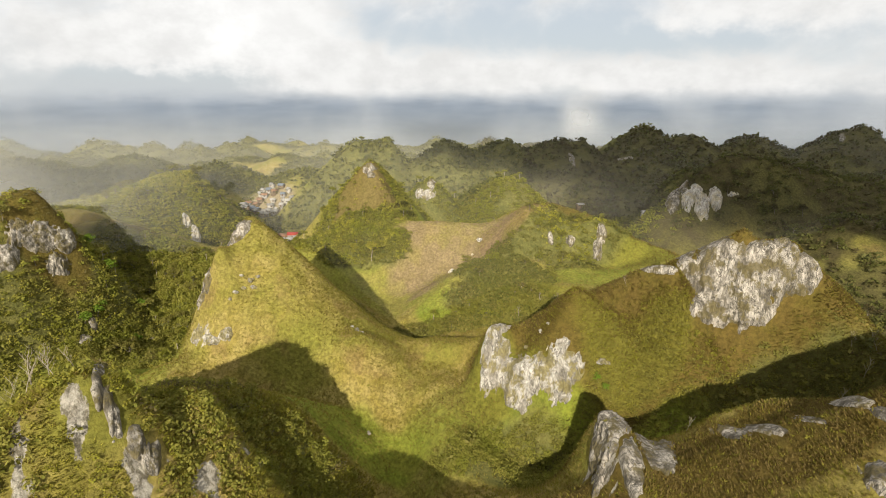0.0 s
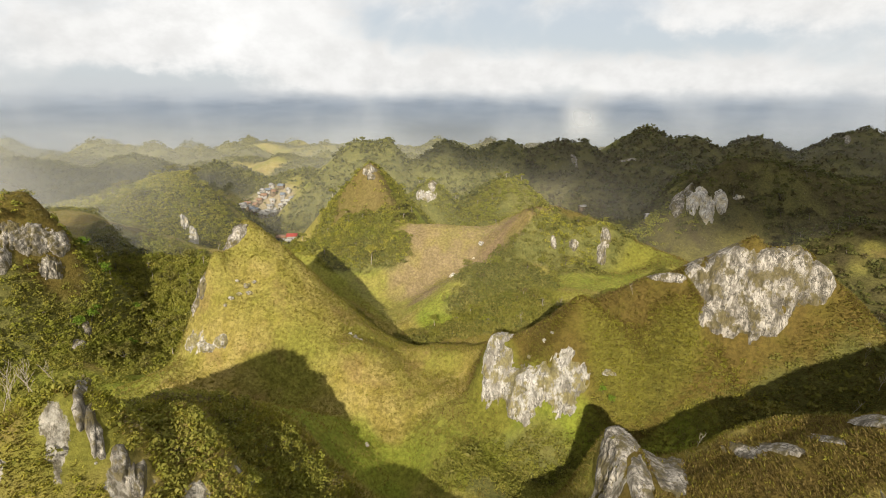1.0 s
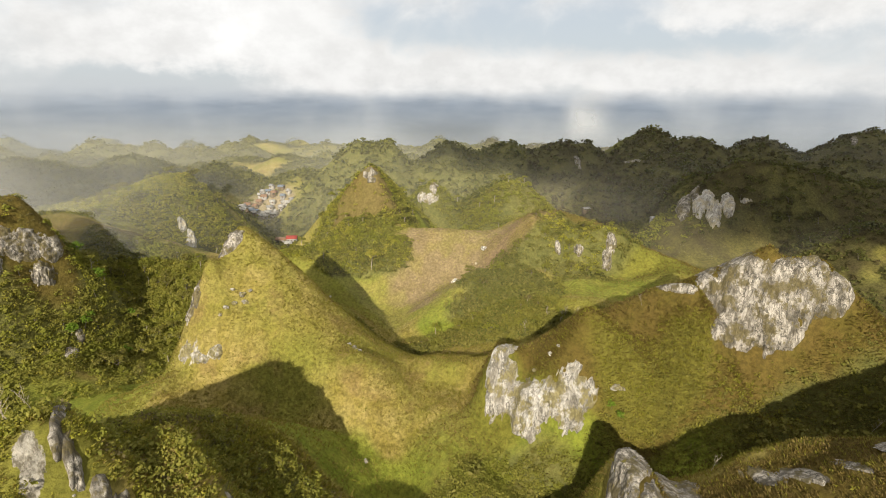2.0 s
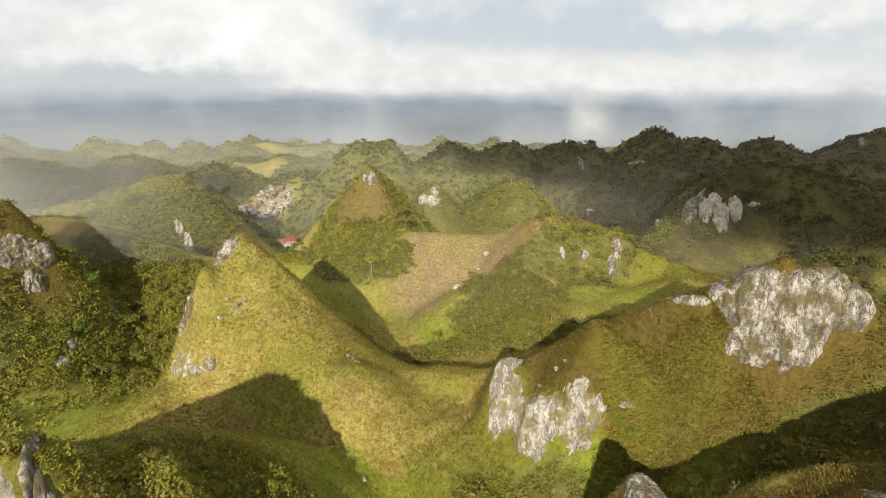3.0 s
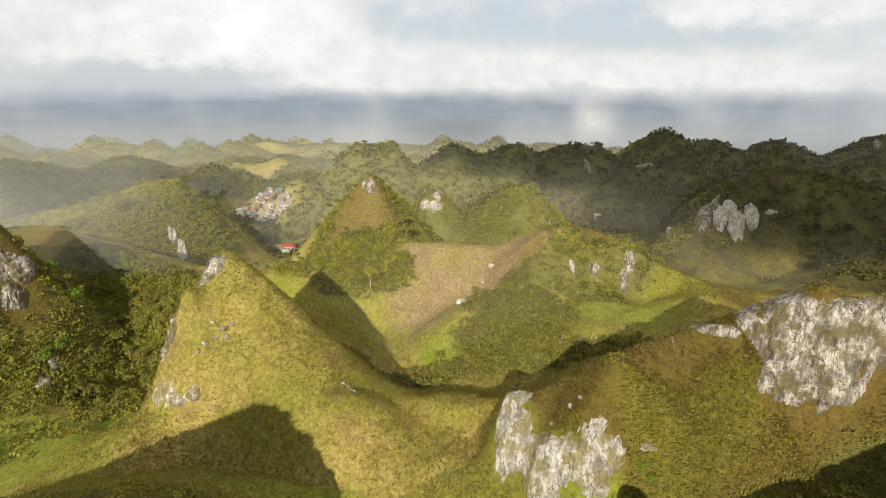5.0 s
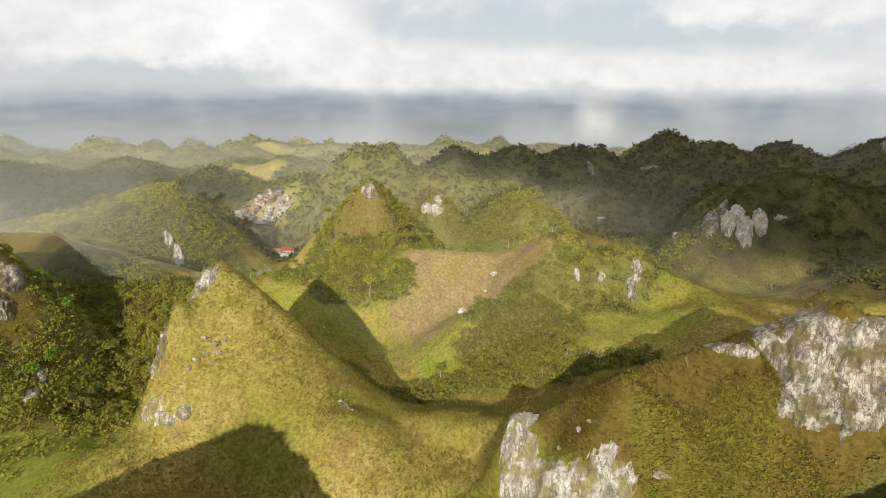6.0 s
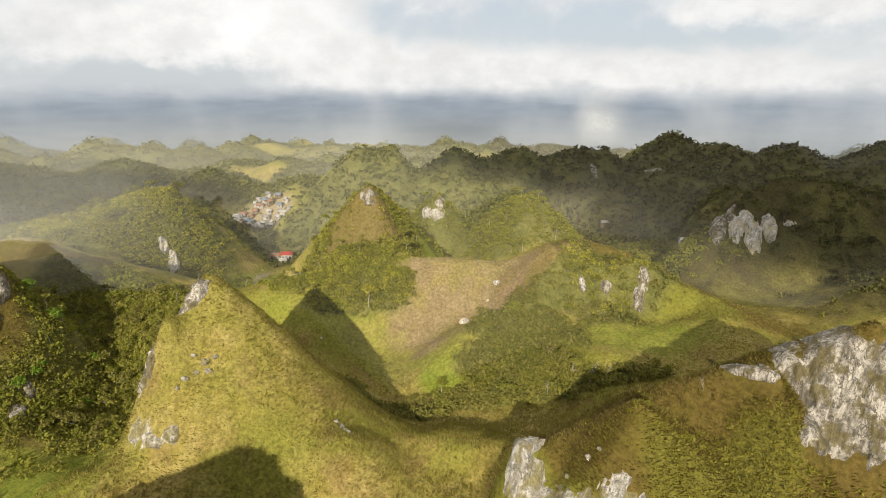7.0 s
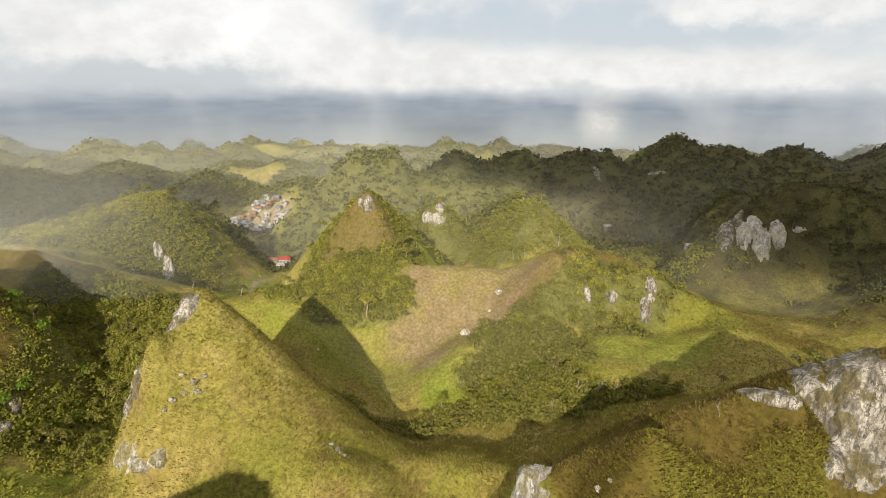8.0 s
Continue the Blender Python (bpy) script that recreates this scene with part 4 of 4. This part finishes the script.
rank = strewn(60000, 18, 106, 84, 108, lambda x, y: 0.3 + 0.7 * smooth(0.35, 0.6, fractal(x, y, 5, 3, 75)))
for name, part_of, tall, mat, label in (("rank_grass", 0, 0.42, TUFT_GREEN, "rank olive grass on the lower brown slope"), ("brown_herbs", 1, 0.42, TUFT_BROWN, "tall brown herbs on the lower slope")):
    stuff(name, *tufts(rank[(np.arange(len(rank)) % 3 > 0) == part_of], tall), mat, label, "grass")
bushes(2600, -5, 32, 80, 100, 0.4, 1.2, 34, 0.2, LEAF_LIGHT, "foot_bushes", "light green bushes at the foot of the cliff", 96)
bushes(1200, -142, -108, 144, 172, 0.2, 0.6, 18, 0.28, LEAF_DRY, "dry_scrub", "dry yellow-brown scrub on the rocky hill top", 78, lambda x, y: blob(x, y, -124, 158, 15, 12))
bushes(7000, -235, -80, 110, 225, 0.8, 2.0, 26, 0.26, LEAF_LIGHT, "valley_bushes", "dense green undergrowth in the valley", 97)
bushes(9000, -150, -80, 128, 216, 0.5, 1.4, 26, 0.24, LEAF_LIGHT, "valley_canopy", "dense fresh green bushes and saplings in the valley", 72)
bushes(5000, -150, -80, 128, 216, 0.4, 1.2, 24, 0.24, LEAF_SUNNY, "sunny_canopy", "sunlit yellow-green bushes in the valley", 71)
bushes(9000, -235, -80, 110, 310, 0.8, 2.0, 22, 0.28, LEAF_LIGHT, "valley_scrub", "mid-green undergrowth in the valley", 99)
bushes(7000, -190, -95, 232, 296, 0.7, 1.8, 22, 0.28, LEAF_SUNNY, "sunlit_scrub", "sunlit yellow-green scrub all over the wooded hill", 85, lambda x, y: union(0.8 * blob(x, y, -140, 262, 36, 24), 0.6 * blob(x, y, -170, 262, 36, 28)))
# dark leaf colours here also deepen the cloud shade over these slopes
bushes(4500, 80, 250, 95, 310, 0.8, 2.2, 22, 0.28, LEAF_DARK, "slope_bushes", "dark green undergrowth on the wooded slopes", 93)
bushes(3200, 80, 250, 95, 310, 0.8, 2.0, 20, 0.28, LEAF_SHADED_HEATH, "slope_scrub", "brown-olive undergrowth on the wooded slopes", 88)
bushes(7500, -80, 110, 228, 310, 0.7, 1.9, 22, 0.28, LEAF_LIGHT, "hill_scrub", "mid-green undergrowth on the wooded hill", 89)


def far_woods():
    def far(x, y):
        return wooded(x, y) * smooth(1.35, 0.9, np.abs(x) / (0.85 * y))
    p = np.concatenate([strewn(32000, -420, 420, 300, 600, far), strewn(20000, -760, 760, 560, 1000, far)])
    r = rng.uniform(1.2, 2.6, len(p)) * (1 + 0.4 * smooth(480, 900, p[:, 1]))
    p[:, 2] += 0.3 * r
    pick = rng.uniform(size=len(p)) < 0.4
    east = shaded_heath(p[:, 0], p[:, 1]) > 0.4
    stuff("far_shaded_heath", *leaf_cards(p[~pick & east], r[~pick & east], (0, -0.3, 0.45), 7, (1, 1, 0.9), 0.46), LEAF_SHADED_HEATH, "brown-green scrub on the far eastern hills", "woods")
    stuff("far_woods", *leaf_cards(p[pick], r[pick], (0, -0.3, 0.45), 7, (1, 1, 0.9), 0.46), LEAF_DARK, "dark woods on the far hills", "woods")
    stuff("far_scrub", *leaf_cards(p[~pick & ~east], r[~pick & ~east], (0, -0.3, 0.45), 7, (1, 1, 0.9), 0.46), LEAF_GREEN, "mid-green woods on the far hills", "woods")


far_woods()


def tube(points, radii, sides=6):
    """A bent, tapering tube through the points; corners and quads."""
    points = [Vector(p) for p in points]
    v = []
    for i, p in enumerate(points):
        d = (points[min(i + 1, len(points) - 1)] - points[max(i - 1, 0)]).normalized()
        q = d.to_track_quat("Z", "Y")
        for k in range(sides):
            a = 2 * math.pi * k / sides
            v.append(p + q @ Vector((radii[i] * math.cos(a), radii[i] * math.sin(a), 0)))
    f = [(i * sides + k, i * sides + (k + 1) % sides, (i + 1) * sides + (k + 1) % sides, (i + 1) * sides + k) for i in range(len(points) - 1) for k in range(sides)]
    return np.array([tuple(c) for c in v]), np.array(f)


def child(name, verts, faces, mat, parent, label="", shade=False):
    ob = new(name, mesh_from(name, verts, faces, mat, shade))
    ob.parent = parent
    return tagged(ob, label)


def bough(rand, start, way, length, thick):
    pts, rad = [Vector(start)], [thick]
    d = Vector(way).normalized()
    for k in range(3):
        d = (d + Vector((rand.uniform(-0.25, 0.25), rand.uniform(-0.25, 0.25), rand.uniform(-0.05, 0.2)))).normalized()
        pts.append(pts[-1] + d * length / 3)
        rad.append(thick * (0.75 - 0.22 * k))
    return pts, rad


def broadleaf(seed, tall, wide, leaf, label, bark=None, crown_from=0.35, lumps=9, per=42):
    """A tree: a tapered trunk with limbs, and a loose crown of leaf clumps at the limbs' ends."""
    rand = random.Random(seed)
    root = tagged(new("tree", None), label, "tree", "hillside trees")
    trunk, rad = bough(rand, (0, 0, -0.4), (rand.uniform(-0.12, 0.12), rand.uniform(-0.12, 0.12), 1), tall * 0.75, 0.035 * tall)
    pieces = [tube(trunk, rad)]
    ends = [trunk[-1] + Vector((0, 0, 0.1 * tall))]
    for k in range(lumps - 1):
        a = 2.4 * k + rand.uniform(-0.4, 0.4)
        h = rand.uniform(crown_from, 0.8)
        base = trunk[0].lerp(trunk[-1], min(0.95, h / 0.75))
        way = (math.cos(a), math.sin(a), rand.uniform(0.2, 0.9))
        pts, r2 = bough(rand, base, way, wide * rand.uniform(0.55, 1.0), 0.014 * tall)
        pieces.append(tube(pts, r2, 5))
        ends.append(pts[-1])
    child("trunk", *join(*pieces), bark or BARK, root, shade=True)
    c = np.array([tuple(e) for e in ends])
    child("crown", *leaf_cards(c, np.array([rand.uniform(0.42, 0.7) * wide for _ in ends]), (0, -0.2, 0.4), per, (1, 1, 0.75), 0.24), leaf, root)
    return root


def bare_tree(seed, tall, label):
    rand = random.Random(seed)
    root = tagged(new("dead_tree", None), label, "dead tree", "dead trees")
    trunk, rad = bough(rand, (0, 0, -0.4), (rand.uniform(-0.2, 0.2), rand.uniform(-0.2, 0.2), 1), tall, 0.015 * tall)
    child("trunk", *tube(trunk, rad), PALE_BARK, root, shade=True)
    for k in range(9):
        base = trunk[0].lerp(trunk[-1], rand.uniform(0.3, 0.95))
        a = 2.4 * k
        pts, r2 = bough(rand, base, (math.cos(a), math.sin(a), rand.uniform(1.0, 2.2)), tall * rand.uniform(0.25, 0.42), 0.007 * tall)
        twig, r3 = bough(rand, pts[2], (math.cos(a + 1), math.sin(a + 1), 1.6), tall * 0.18, 0.005 * tall)
        child("branch", *join(tube(pts, r2, 5), tube(twig, r3, 4)), PALE_BARK, root, shade=True)
    return root


PROTOTYPES = [broadleaf(1, 6.0, 2.4, LEAF_MID, "dark green broadleaf tree in dense woodland"), broadleaf(2, 5.0, 2.0, LEAF_LIGHT, "olive green broadleaf tree on the slope"),
              broadleaf(3, 7.0, 2.2, LEAF_MID, "tall dark green tree with a loose crown"), broadleaf(4, 4.2, 2.0, LEAF_LIGHT, "small round olive green tree"),
              broadleaf(5, 5.5, 2.6, LEAF_MID, "wide dark green tree in the valley"), broadleaf(6, 6.5, 1.7, LEAF_LIGHT, "slender green tree with a pale trunk", PALE_BARK, 0.5, 6),
              broadleaf(7, 5.5, 2.3, LEAF_DARK, "dark green tree, colour deepened for the shaded eastern slope"), broadleaf(10, 6.0, 2.0, LEAF_SHADED_HEATH, "brownish tree, colour deepened for the shaded eastern slope")]
BRIGHT = broadleaf(8, 5.5, 2.3, LEAF_BRIGHT, "fresh bright green broadleaf tree above darker bushes", None, 0.3, 10, 46)
DRY_TREE = broadleaf(9, 5.0, 1.8, LEAF_DRY, "thin brownish tree with sparse leaves", PALE_BARK, 0.4, 6, 26)
USED = set()


def plant(proto, x, y, turn=0.0, size=1.0, sink=0.0):
    m = Matrix.LocRotScale((x, y, float(height(x, y)) - sink), Euler((0, 0, turn)), (size, size, size))
    if proto.name not in USED:
        USED.add(proto.name)
        proto.matrix_basis = m
        return proto
    t = copy_thing(proto, pose(0, 0, 0))
    t.matrix_basis = m
    return t


def grove(number, x0, x1, y0, y1, chance, gap, low, high, seed, pool):
    """Trees where the ground is wooded, no two nearer than gap."""
    rand = random.Random(seed)
    placed = []
    p = strewn(number * 30, x0, x1, y0, y1, chance)
    for x, y, z in p:
        if len(placed) >= number:
            break
        if all((x - a) ** 2 + (y - b) ** 2 > gap * gap for a, b in placed):
            placed.append((x, y))
            plant(PROTOTYPES[rand.choice(pool)], float(x), float(y), rand.uniform(0, 6.28), rand.uniform(low, high))


grove(95, -150, -82, 145, 215, wooded, 3.0, 0.5, 1.0, 11, (0, 1, 5, 4, 1, 3))
grove(45, -190, -95, 235, 290, wooded, 4.0, 0.7, 1.1, 12, (0, 1, 2, 3))
grove(45, -62, 8, 190, 225, wooded, 3.0, 0.45, 0.85, 13, (1, 3, 3, 5))
grove(24, 4, 62, 164, 190, wooded, 2.8, 0.45, 0.8, 14, (1, 3, 0))
grove(24, -28, 50, 142, 158, wooded, 2.2, 0.4, 0.8, 15, (1, 3, 0, 5))
# the two darkest trees, whose leaf colours carry part of this slope's shade
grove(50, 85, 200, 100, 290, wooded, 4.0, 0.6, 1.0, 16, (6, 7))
grove(26, -30, 45, 255, 305, wooded, 4.0, 0.7, 1.1, 17, (0, 5, 1, 5))
grove(16, -70, -18, 48, 82, wooded, 3.2, 0.35, 0.6, 18, (1, 3, 3))
for px, py, s in ((-115.4, 169, 0.8), (-110, 171, 0.9), (-107.7, 157, 0.9), (-103.6, 174, 0.7), (-109.5, 153.4, 0.8), (-99, 163, 0.6), (31.5, 98.6, 0.4), (33.2, 98.2, 0.35)):
    plant(BRIGHT, px, py, px, s)
for px, py, s in ((-70, 205, 0.9), (-66, 212, 0.8), (24, 158, 0.7), (12, 168, 0.7), (60, 150, 0.7), (-96, 225, 0.9), (-92, 232, 0.8), (86, 160, 0.7)):
    plant(DRY_TREE, px, py, px, s)
lone = broadleaf(21, 7.0, 2.3, LEAF_SUNNY, "tall lone tree with a bare pale trunk and small crown", PALE_BARK, 0.66, 9, 44)
plant(lone, -25.9, 188.5)
DEAD = bare_tree(31, 5.0, "bare pale dead tree with spreading branches")
for px, py, turn, s in ((-46, 58, 0, 0.8), (-48, 59.5, 2, 1.0), (-49.5, 57, 4, 0.9), (-45, 60, 1, 0.7), (-51, 60, 5, 1.1), (-53, 58, 3, 1.0), (82, 95, 1, 0.9), (88, 97, 3, 1.0), (77, 94, 2, 0.7), (85, 96.5, 5, 0.9), (91, 98, 0, 1.0), (80, 97, 4, 0.8), (33, 148, 4, 0.8), (36, 149, 2, 0.7), (22, 146, 1, 0.8), (40.1, 111.9, 0, 0.5), (32.3, 147.5, 1, 0.8), (29, 149, 5, 0.7),  (-75, 222, 2, 1.1), (40, 78, 3, 0.6)):
    plant(DEAD, px, py, turn, s)


# ---- the hamlet ----
def box(x0, x1, y0, y1, z0, z1):
    v = np.array([(x, y, z) for z in (z0, z1) for y in (y0, y1) for x in (x0, x1)], float)
    return v, np.array([(0, 2, 3, 1), (4, 5, 7, 6), (0, 1, 5, 4), (2, 6, 7, 3), (0, 4, 6, 2), (1, 3, 7, 5)])


def gable(w, d, z, rise, over, thick):
    """A two-sided roof with overhang and thickness, its ridge along x."""
    x, y = w / 2 + over, d / 2 + over
    low = z - over * rise / (d / 2)
    prof = [(-y, low), (0, z + rise), (y, low), (y, low + thick), (0, z + rise + thick), (-y, low + thick)]
    v = np.array([(s * x, a, b) for s in (-1, 1) for a, b in prof], float)
    f = [(i, (i + 1) % 6, (i + 1) % 6 + 6, i + 6) for i in range(6)] + [(0, 5, 4, 1), (1, 4, 3, 2), (6, 7, 10, 11), (7, 8, 9, 10)]
    return v, np.array(f)


WALL_WHITE = plain_material("painted_wall", (0.42, 0.39, 0.34, 1), 0.3, 1.5, 0.8)
WALL_GREY = plain_material("block_wall", (0.36, 0.34, 0.31, 1), 0.3, 1.5, 0.9)
WALL_WOOD = plain_material("board_wall", (0.22, 0.16, 0.10, 1), 0.4, 2.5, 0.85)
ROOF_TIN = plain_material("tin_roof", (0.30, 0.29, 0.27, 1), 0.4, 1.2, 0.6)
ROOF_PALE = plain_material("pale_roof", (0.42, 0.40, 0.36, 1), 0.3, 1.2, 0.5)
ROOF_RUST = plain_material("rusty_roof", (0.30, 0.17, 0.10, 1), 0.45, 1.5, 0.7)
ROOF_RED = plain_material("red_roof", (0.40, 0.07, 0.05, 1), 0.3, 1.5, 0.6)
ROOF_BLUE = plain_material("blue_roof", (0.17, 0.20, 0.24, 1), 0.25, 1.5, 0.5)
# near-black panel colour in place of the shade inside window holes
SHADE_PANEL = plain_material("shade_panel", (0.03, 0.03, 0.03, 1), 0.2, 2.0, 0.4)
DOOR_WOOD = plain_material("door_wood", (0.14, 0.08, 0.05, 1), 0.3, 3.0, 0.7)


def house(x, y, w, d, h, turn, wall, roof, label, rise=1.1):
    root = tagged(new("house", None), label, "house", "hamlet houses")
    spots = [(x + a, y + b) for a in (-w / 2, w / 2) for b in (-d / 2, d / 2)]
    z = max(float(height(a, b)) for a, b in spots)
    root.matrix_basis = pose(x, y, z, 0, 0, turn)
    body, faces = box(-w / 2, w / 2, -d / 2, d / 2, -2.5, h)
    ends = np.array([(-w / 2, -d / 2, h), (-w / 2, d / 2, h), (-w / 2, 0, h + rise * 0.97), (w / 2, -d / 2, h), (w / 2, d / 2, h), (w / 2, 0, h + rise * 0.97)])
    prism = np.array([(0, 1, 2, 2), (3, 5, 4, 4), (0, 2, 5, 3), (1, 4, 5, 2)])
    child("wall", body, faces, wall, root)
    child("gable_wall", ends, np.concatenate([prism[2:], np.array([(0, 3, 4, 1)])]), wall, root)
    child("roof", *gable(w, d, h, rise, 0.45, 0.1), roof, root)
    child("door", *box(-0.45, 0.45, -d / 2 - 0.05, -d / 2 + 0.02, 0, min(2.0, h - 0.2)), DOOR_WOOD, root, "dark wooden door")
    for k in (-0.32, 0.32):
        child("window", *box(k * w - 0.5, k * w + 0.5, -d / 2 - 0.04, -d / 2 + 0.02, 0.9, min(1.9, h - 0.25)), SHADE_PANEL, root, "dark unglazed window opening")
    return root


def hamlet():
    rand = random.Random(5)
    roofs = [(ROOF_PALE, "pale sheet"), (ROOF_TIN, "grey tin"), (ROOF_PALE, "pale sheet"), (ROOF_RUST, "rusty tin"), (ROOF_TIN, "grey tin"), (ROOF_BLUE, "faded blue")]
    walls = [(WALL_WHITE, "white"), (WALL_GREY, "grey block"), (WALL_WHITE, "white"), (WALL_WOOD, "brown board")]
    placed = []
    while len(placed) < 32:
        a, r = rand.uniform(0, 6.28), math.sqrt(rand.uniform(0, 1))
        x, y = -131 + 18 * r * math.cos(a), 397 + 27 * r * math.sin(a)
        if float(height(x, y)) > 13 or any(abs(x - p) < 4.6 and abs(y - q) < 4.6 for p, q in placed):
            continue
        placed.append((x, y))
        roof, word = roofs[len(placed) % 6]
        wall, tone = walls[len(placed) % 4]
        house(x, y, rand.uniform(2.8, 4.4), rand.uniform(2.4, 3.4), rand.uniform(1.4, 2.1), rand.uniform(-60, 60), wall, roof, f"small {tone} house with a {word} roof in the hamlet")


house(-90.2, 315.6, 5.5, 5.0, 3.0, 8, WALL_WHITE, ROOF_RED, "white house with a red roof beside the field")
house(-96.4, 317, 6.5, 4.4, 2.6, 4, WALL_GREY, ROOF_RUST, "long grey house with a rusty roof beside the field")
house(-90.6, 309.4, 3.4, 3.0, 2.2, 8, WALL_WHITE, ROOF_PALE, "small white outhouse with a pale roof")
house(87.9, 342, 4.0, 2.8, 1.5, 20, WALL_WOOD, ROOF_TIN, "low board hut with a grey tin roof in the valley", 0.8)
house(98, 258.4, 2.6, 2.2, 1.4, 10, WALL_GREY, ROOF_TIN, "tiny grey hut in the green valley", 0.7)
hamlet()


# ---- haze and drifting mist ----
def mist_material(name, thick, top, fade, size, gaps, tone, middle=None, reach=None):
    """Haze or mist as a tinted see-through surface: lit by the sun and the sky, thinning upward and in patches."""
    m, add = material(name)
    pos = add("NewGeometry").outputs["Position"]
    z = add("SeparateXYZ", {0: pos}).outputs[2]
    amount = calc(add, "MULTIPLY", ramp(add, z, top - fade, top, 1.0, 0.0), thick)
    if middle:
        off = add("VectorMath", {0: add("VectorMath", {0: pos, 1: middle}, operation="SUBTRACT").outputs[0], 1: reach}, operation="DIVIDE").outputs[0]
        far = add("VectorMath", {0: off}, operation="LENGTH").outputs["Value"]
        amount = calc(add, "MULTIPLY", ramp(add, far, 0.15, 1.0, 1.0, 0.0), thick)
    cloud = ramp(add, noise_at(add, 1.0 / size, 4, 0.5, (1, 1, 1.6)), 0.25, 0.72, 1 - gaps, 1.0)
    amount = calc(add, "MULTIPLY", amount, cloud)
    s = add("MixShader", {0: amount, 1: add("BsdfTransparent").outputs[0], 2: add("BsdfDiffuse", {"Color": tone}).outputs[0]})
    m.node_tree.links.new(s.outputs[0], add("OutputMaterial").inputs[0])
    return m


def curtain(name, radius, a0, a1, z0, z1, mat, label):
    """A curved, waving sheet across the view at that distance that stands in for a depth of vapour."""
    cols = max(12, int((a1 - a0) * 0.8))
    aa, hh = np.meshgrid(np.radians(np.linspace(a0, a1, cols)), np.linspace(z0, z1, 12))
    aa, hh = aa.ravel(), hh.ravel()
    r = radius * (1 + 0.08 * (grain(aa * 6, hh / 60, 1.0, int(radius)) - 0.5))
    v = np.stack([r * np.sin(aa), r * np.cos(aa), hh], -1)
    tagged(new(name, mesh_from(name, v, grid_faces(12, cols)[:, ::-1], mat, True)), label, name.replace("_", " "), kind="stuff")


# aerial haze put into tinted sheets: denser with distance, the farthest one bluish
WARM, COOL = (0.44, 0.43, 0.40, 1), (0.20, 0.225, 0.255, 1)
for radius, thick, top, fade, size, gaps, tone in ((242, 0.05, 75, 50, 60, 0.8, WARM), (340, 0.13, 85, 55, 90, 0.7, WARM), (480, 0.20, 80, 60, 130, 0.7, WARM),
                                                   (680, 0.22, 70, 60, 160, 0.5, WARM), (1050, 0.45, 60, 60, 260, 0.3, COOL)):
    curtain("haze", radius, -75, 75, -140, top + 2, mist_material("haze", thick, top, fade, size, gaps, tone), "see-through sheet standing in for haze among the hills")
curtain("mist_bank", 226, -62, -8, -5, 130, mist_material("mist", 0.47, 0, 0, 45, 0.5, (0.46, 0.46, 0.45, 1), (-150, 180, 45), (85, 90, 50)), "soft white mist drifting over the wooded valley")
curtain("haze", 161, -35, 45, -5, 90, mist_material("valley_haze", 0.025, 0, 0, 40, 0.4, WARM, (0, 160, 34), (80, 60, 62)), "see-through sheet standing in for sunlit haze in the valley")
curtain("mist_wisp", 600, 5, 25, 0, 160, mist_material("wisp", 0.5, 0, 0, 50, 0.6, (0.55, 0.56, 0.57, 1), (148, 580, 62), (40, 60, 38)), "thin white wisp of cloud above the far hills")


# ---- clouds in the south, which shade the hills to the east ----
def cloud(x, y, z, wide, deep, tall, seed, label, solid=0.8):
    """A bank of vapour of uneven puffs, thick in the middle and thin to its rim."""
    rand = random.Random(seed)
    m, add = material("cloud")
    pos = add("NewGeometry").outputs["Position"]
    off = add("VectorMath", {0: add("VectorMath", {0: pos, 1: (x, y, z)}, operation="SUBTRACT").outputs[0], 1: (0.62 * wide, 0.62 * deep + 200, 0.62 * tall)}, operation="DIVIDE").outputs[0]
    far = calc(add, "ADD", add("VectorMath", {0: off}, operation="LENGTH").outputs["Value"], calc(add, "MULTIPLY_ADD", noise_at(add, 0.02, 4, 0.6), 0.3, -0.15))
    thick = ramp(add, far, 0.85, 1.1, solid, 0.0)
    s = add("MixShader", {0: thick, 1: add("BsdfTransparent").outputs[0], 2: add("BsdfDiffuse", {"Color": (0.85, 0.86, 0.88, 1)}).outputs[0]})
    m.node_tree.links.new(s.outputs[0], add("OutputMaterial").inputs[0])
    bm = bmesh.new()
    for k in range(44):
        a, r = 2.4 * k, math.sqrt((k + 0.5) / 44)
        size = rand.uniform(0.3, 0.45) * (1.1 - 0.3 * r)
        at = Vector((x + 0.5 * wide * r * math.cos(a), y + 0.5 * deep * rand.uniform(-0.6, 0.6), z + 0.5 * tall * r * math.sin(a)))
        bmesh.ops.create_icosphere(bm, subdivisions=3, radius=1.0, matrix=Matrix.LocRotScale(at, None, (size * wide * 0.5, size * deep, size * tall * 0.7)))
    for v in bm.verts:
        v.co += 14 * noise.noise_vector(v.co / 30) + 6 * noise.noise_vector(v.co / 11)
    me = bpy.data.meshes.new("cloud")
    bm.to_mesh(me)
    bm.free()
    me.polygons.foreach_set("use_smooth", np.ones(len(me.polygons), bool))
    me.materials.append(m)
    tagged(new("cloud", me), label, "cloud", kind="stuff")


cloud(192, -520, 402, 370, 90, 156, 3, "grey-white cumulus cloud that shades the eastern hills", 0.8)
cloud(-40, -520, 436, 170, 60, 50, 7, "grey-white cloud that shades the far row of hills", 0.2)
cloud(-370, -520, 400, 170, 60, 60, 9, "grey cloud that shades the far western hills", 0.3)
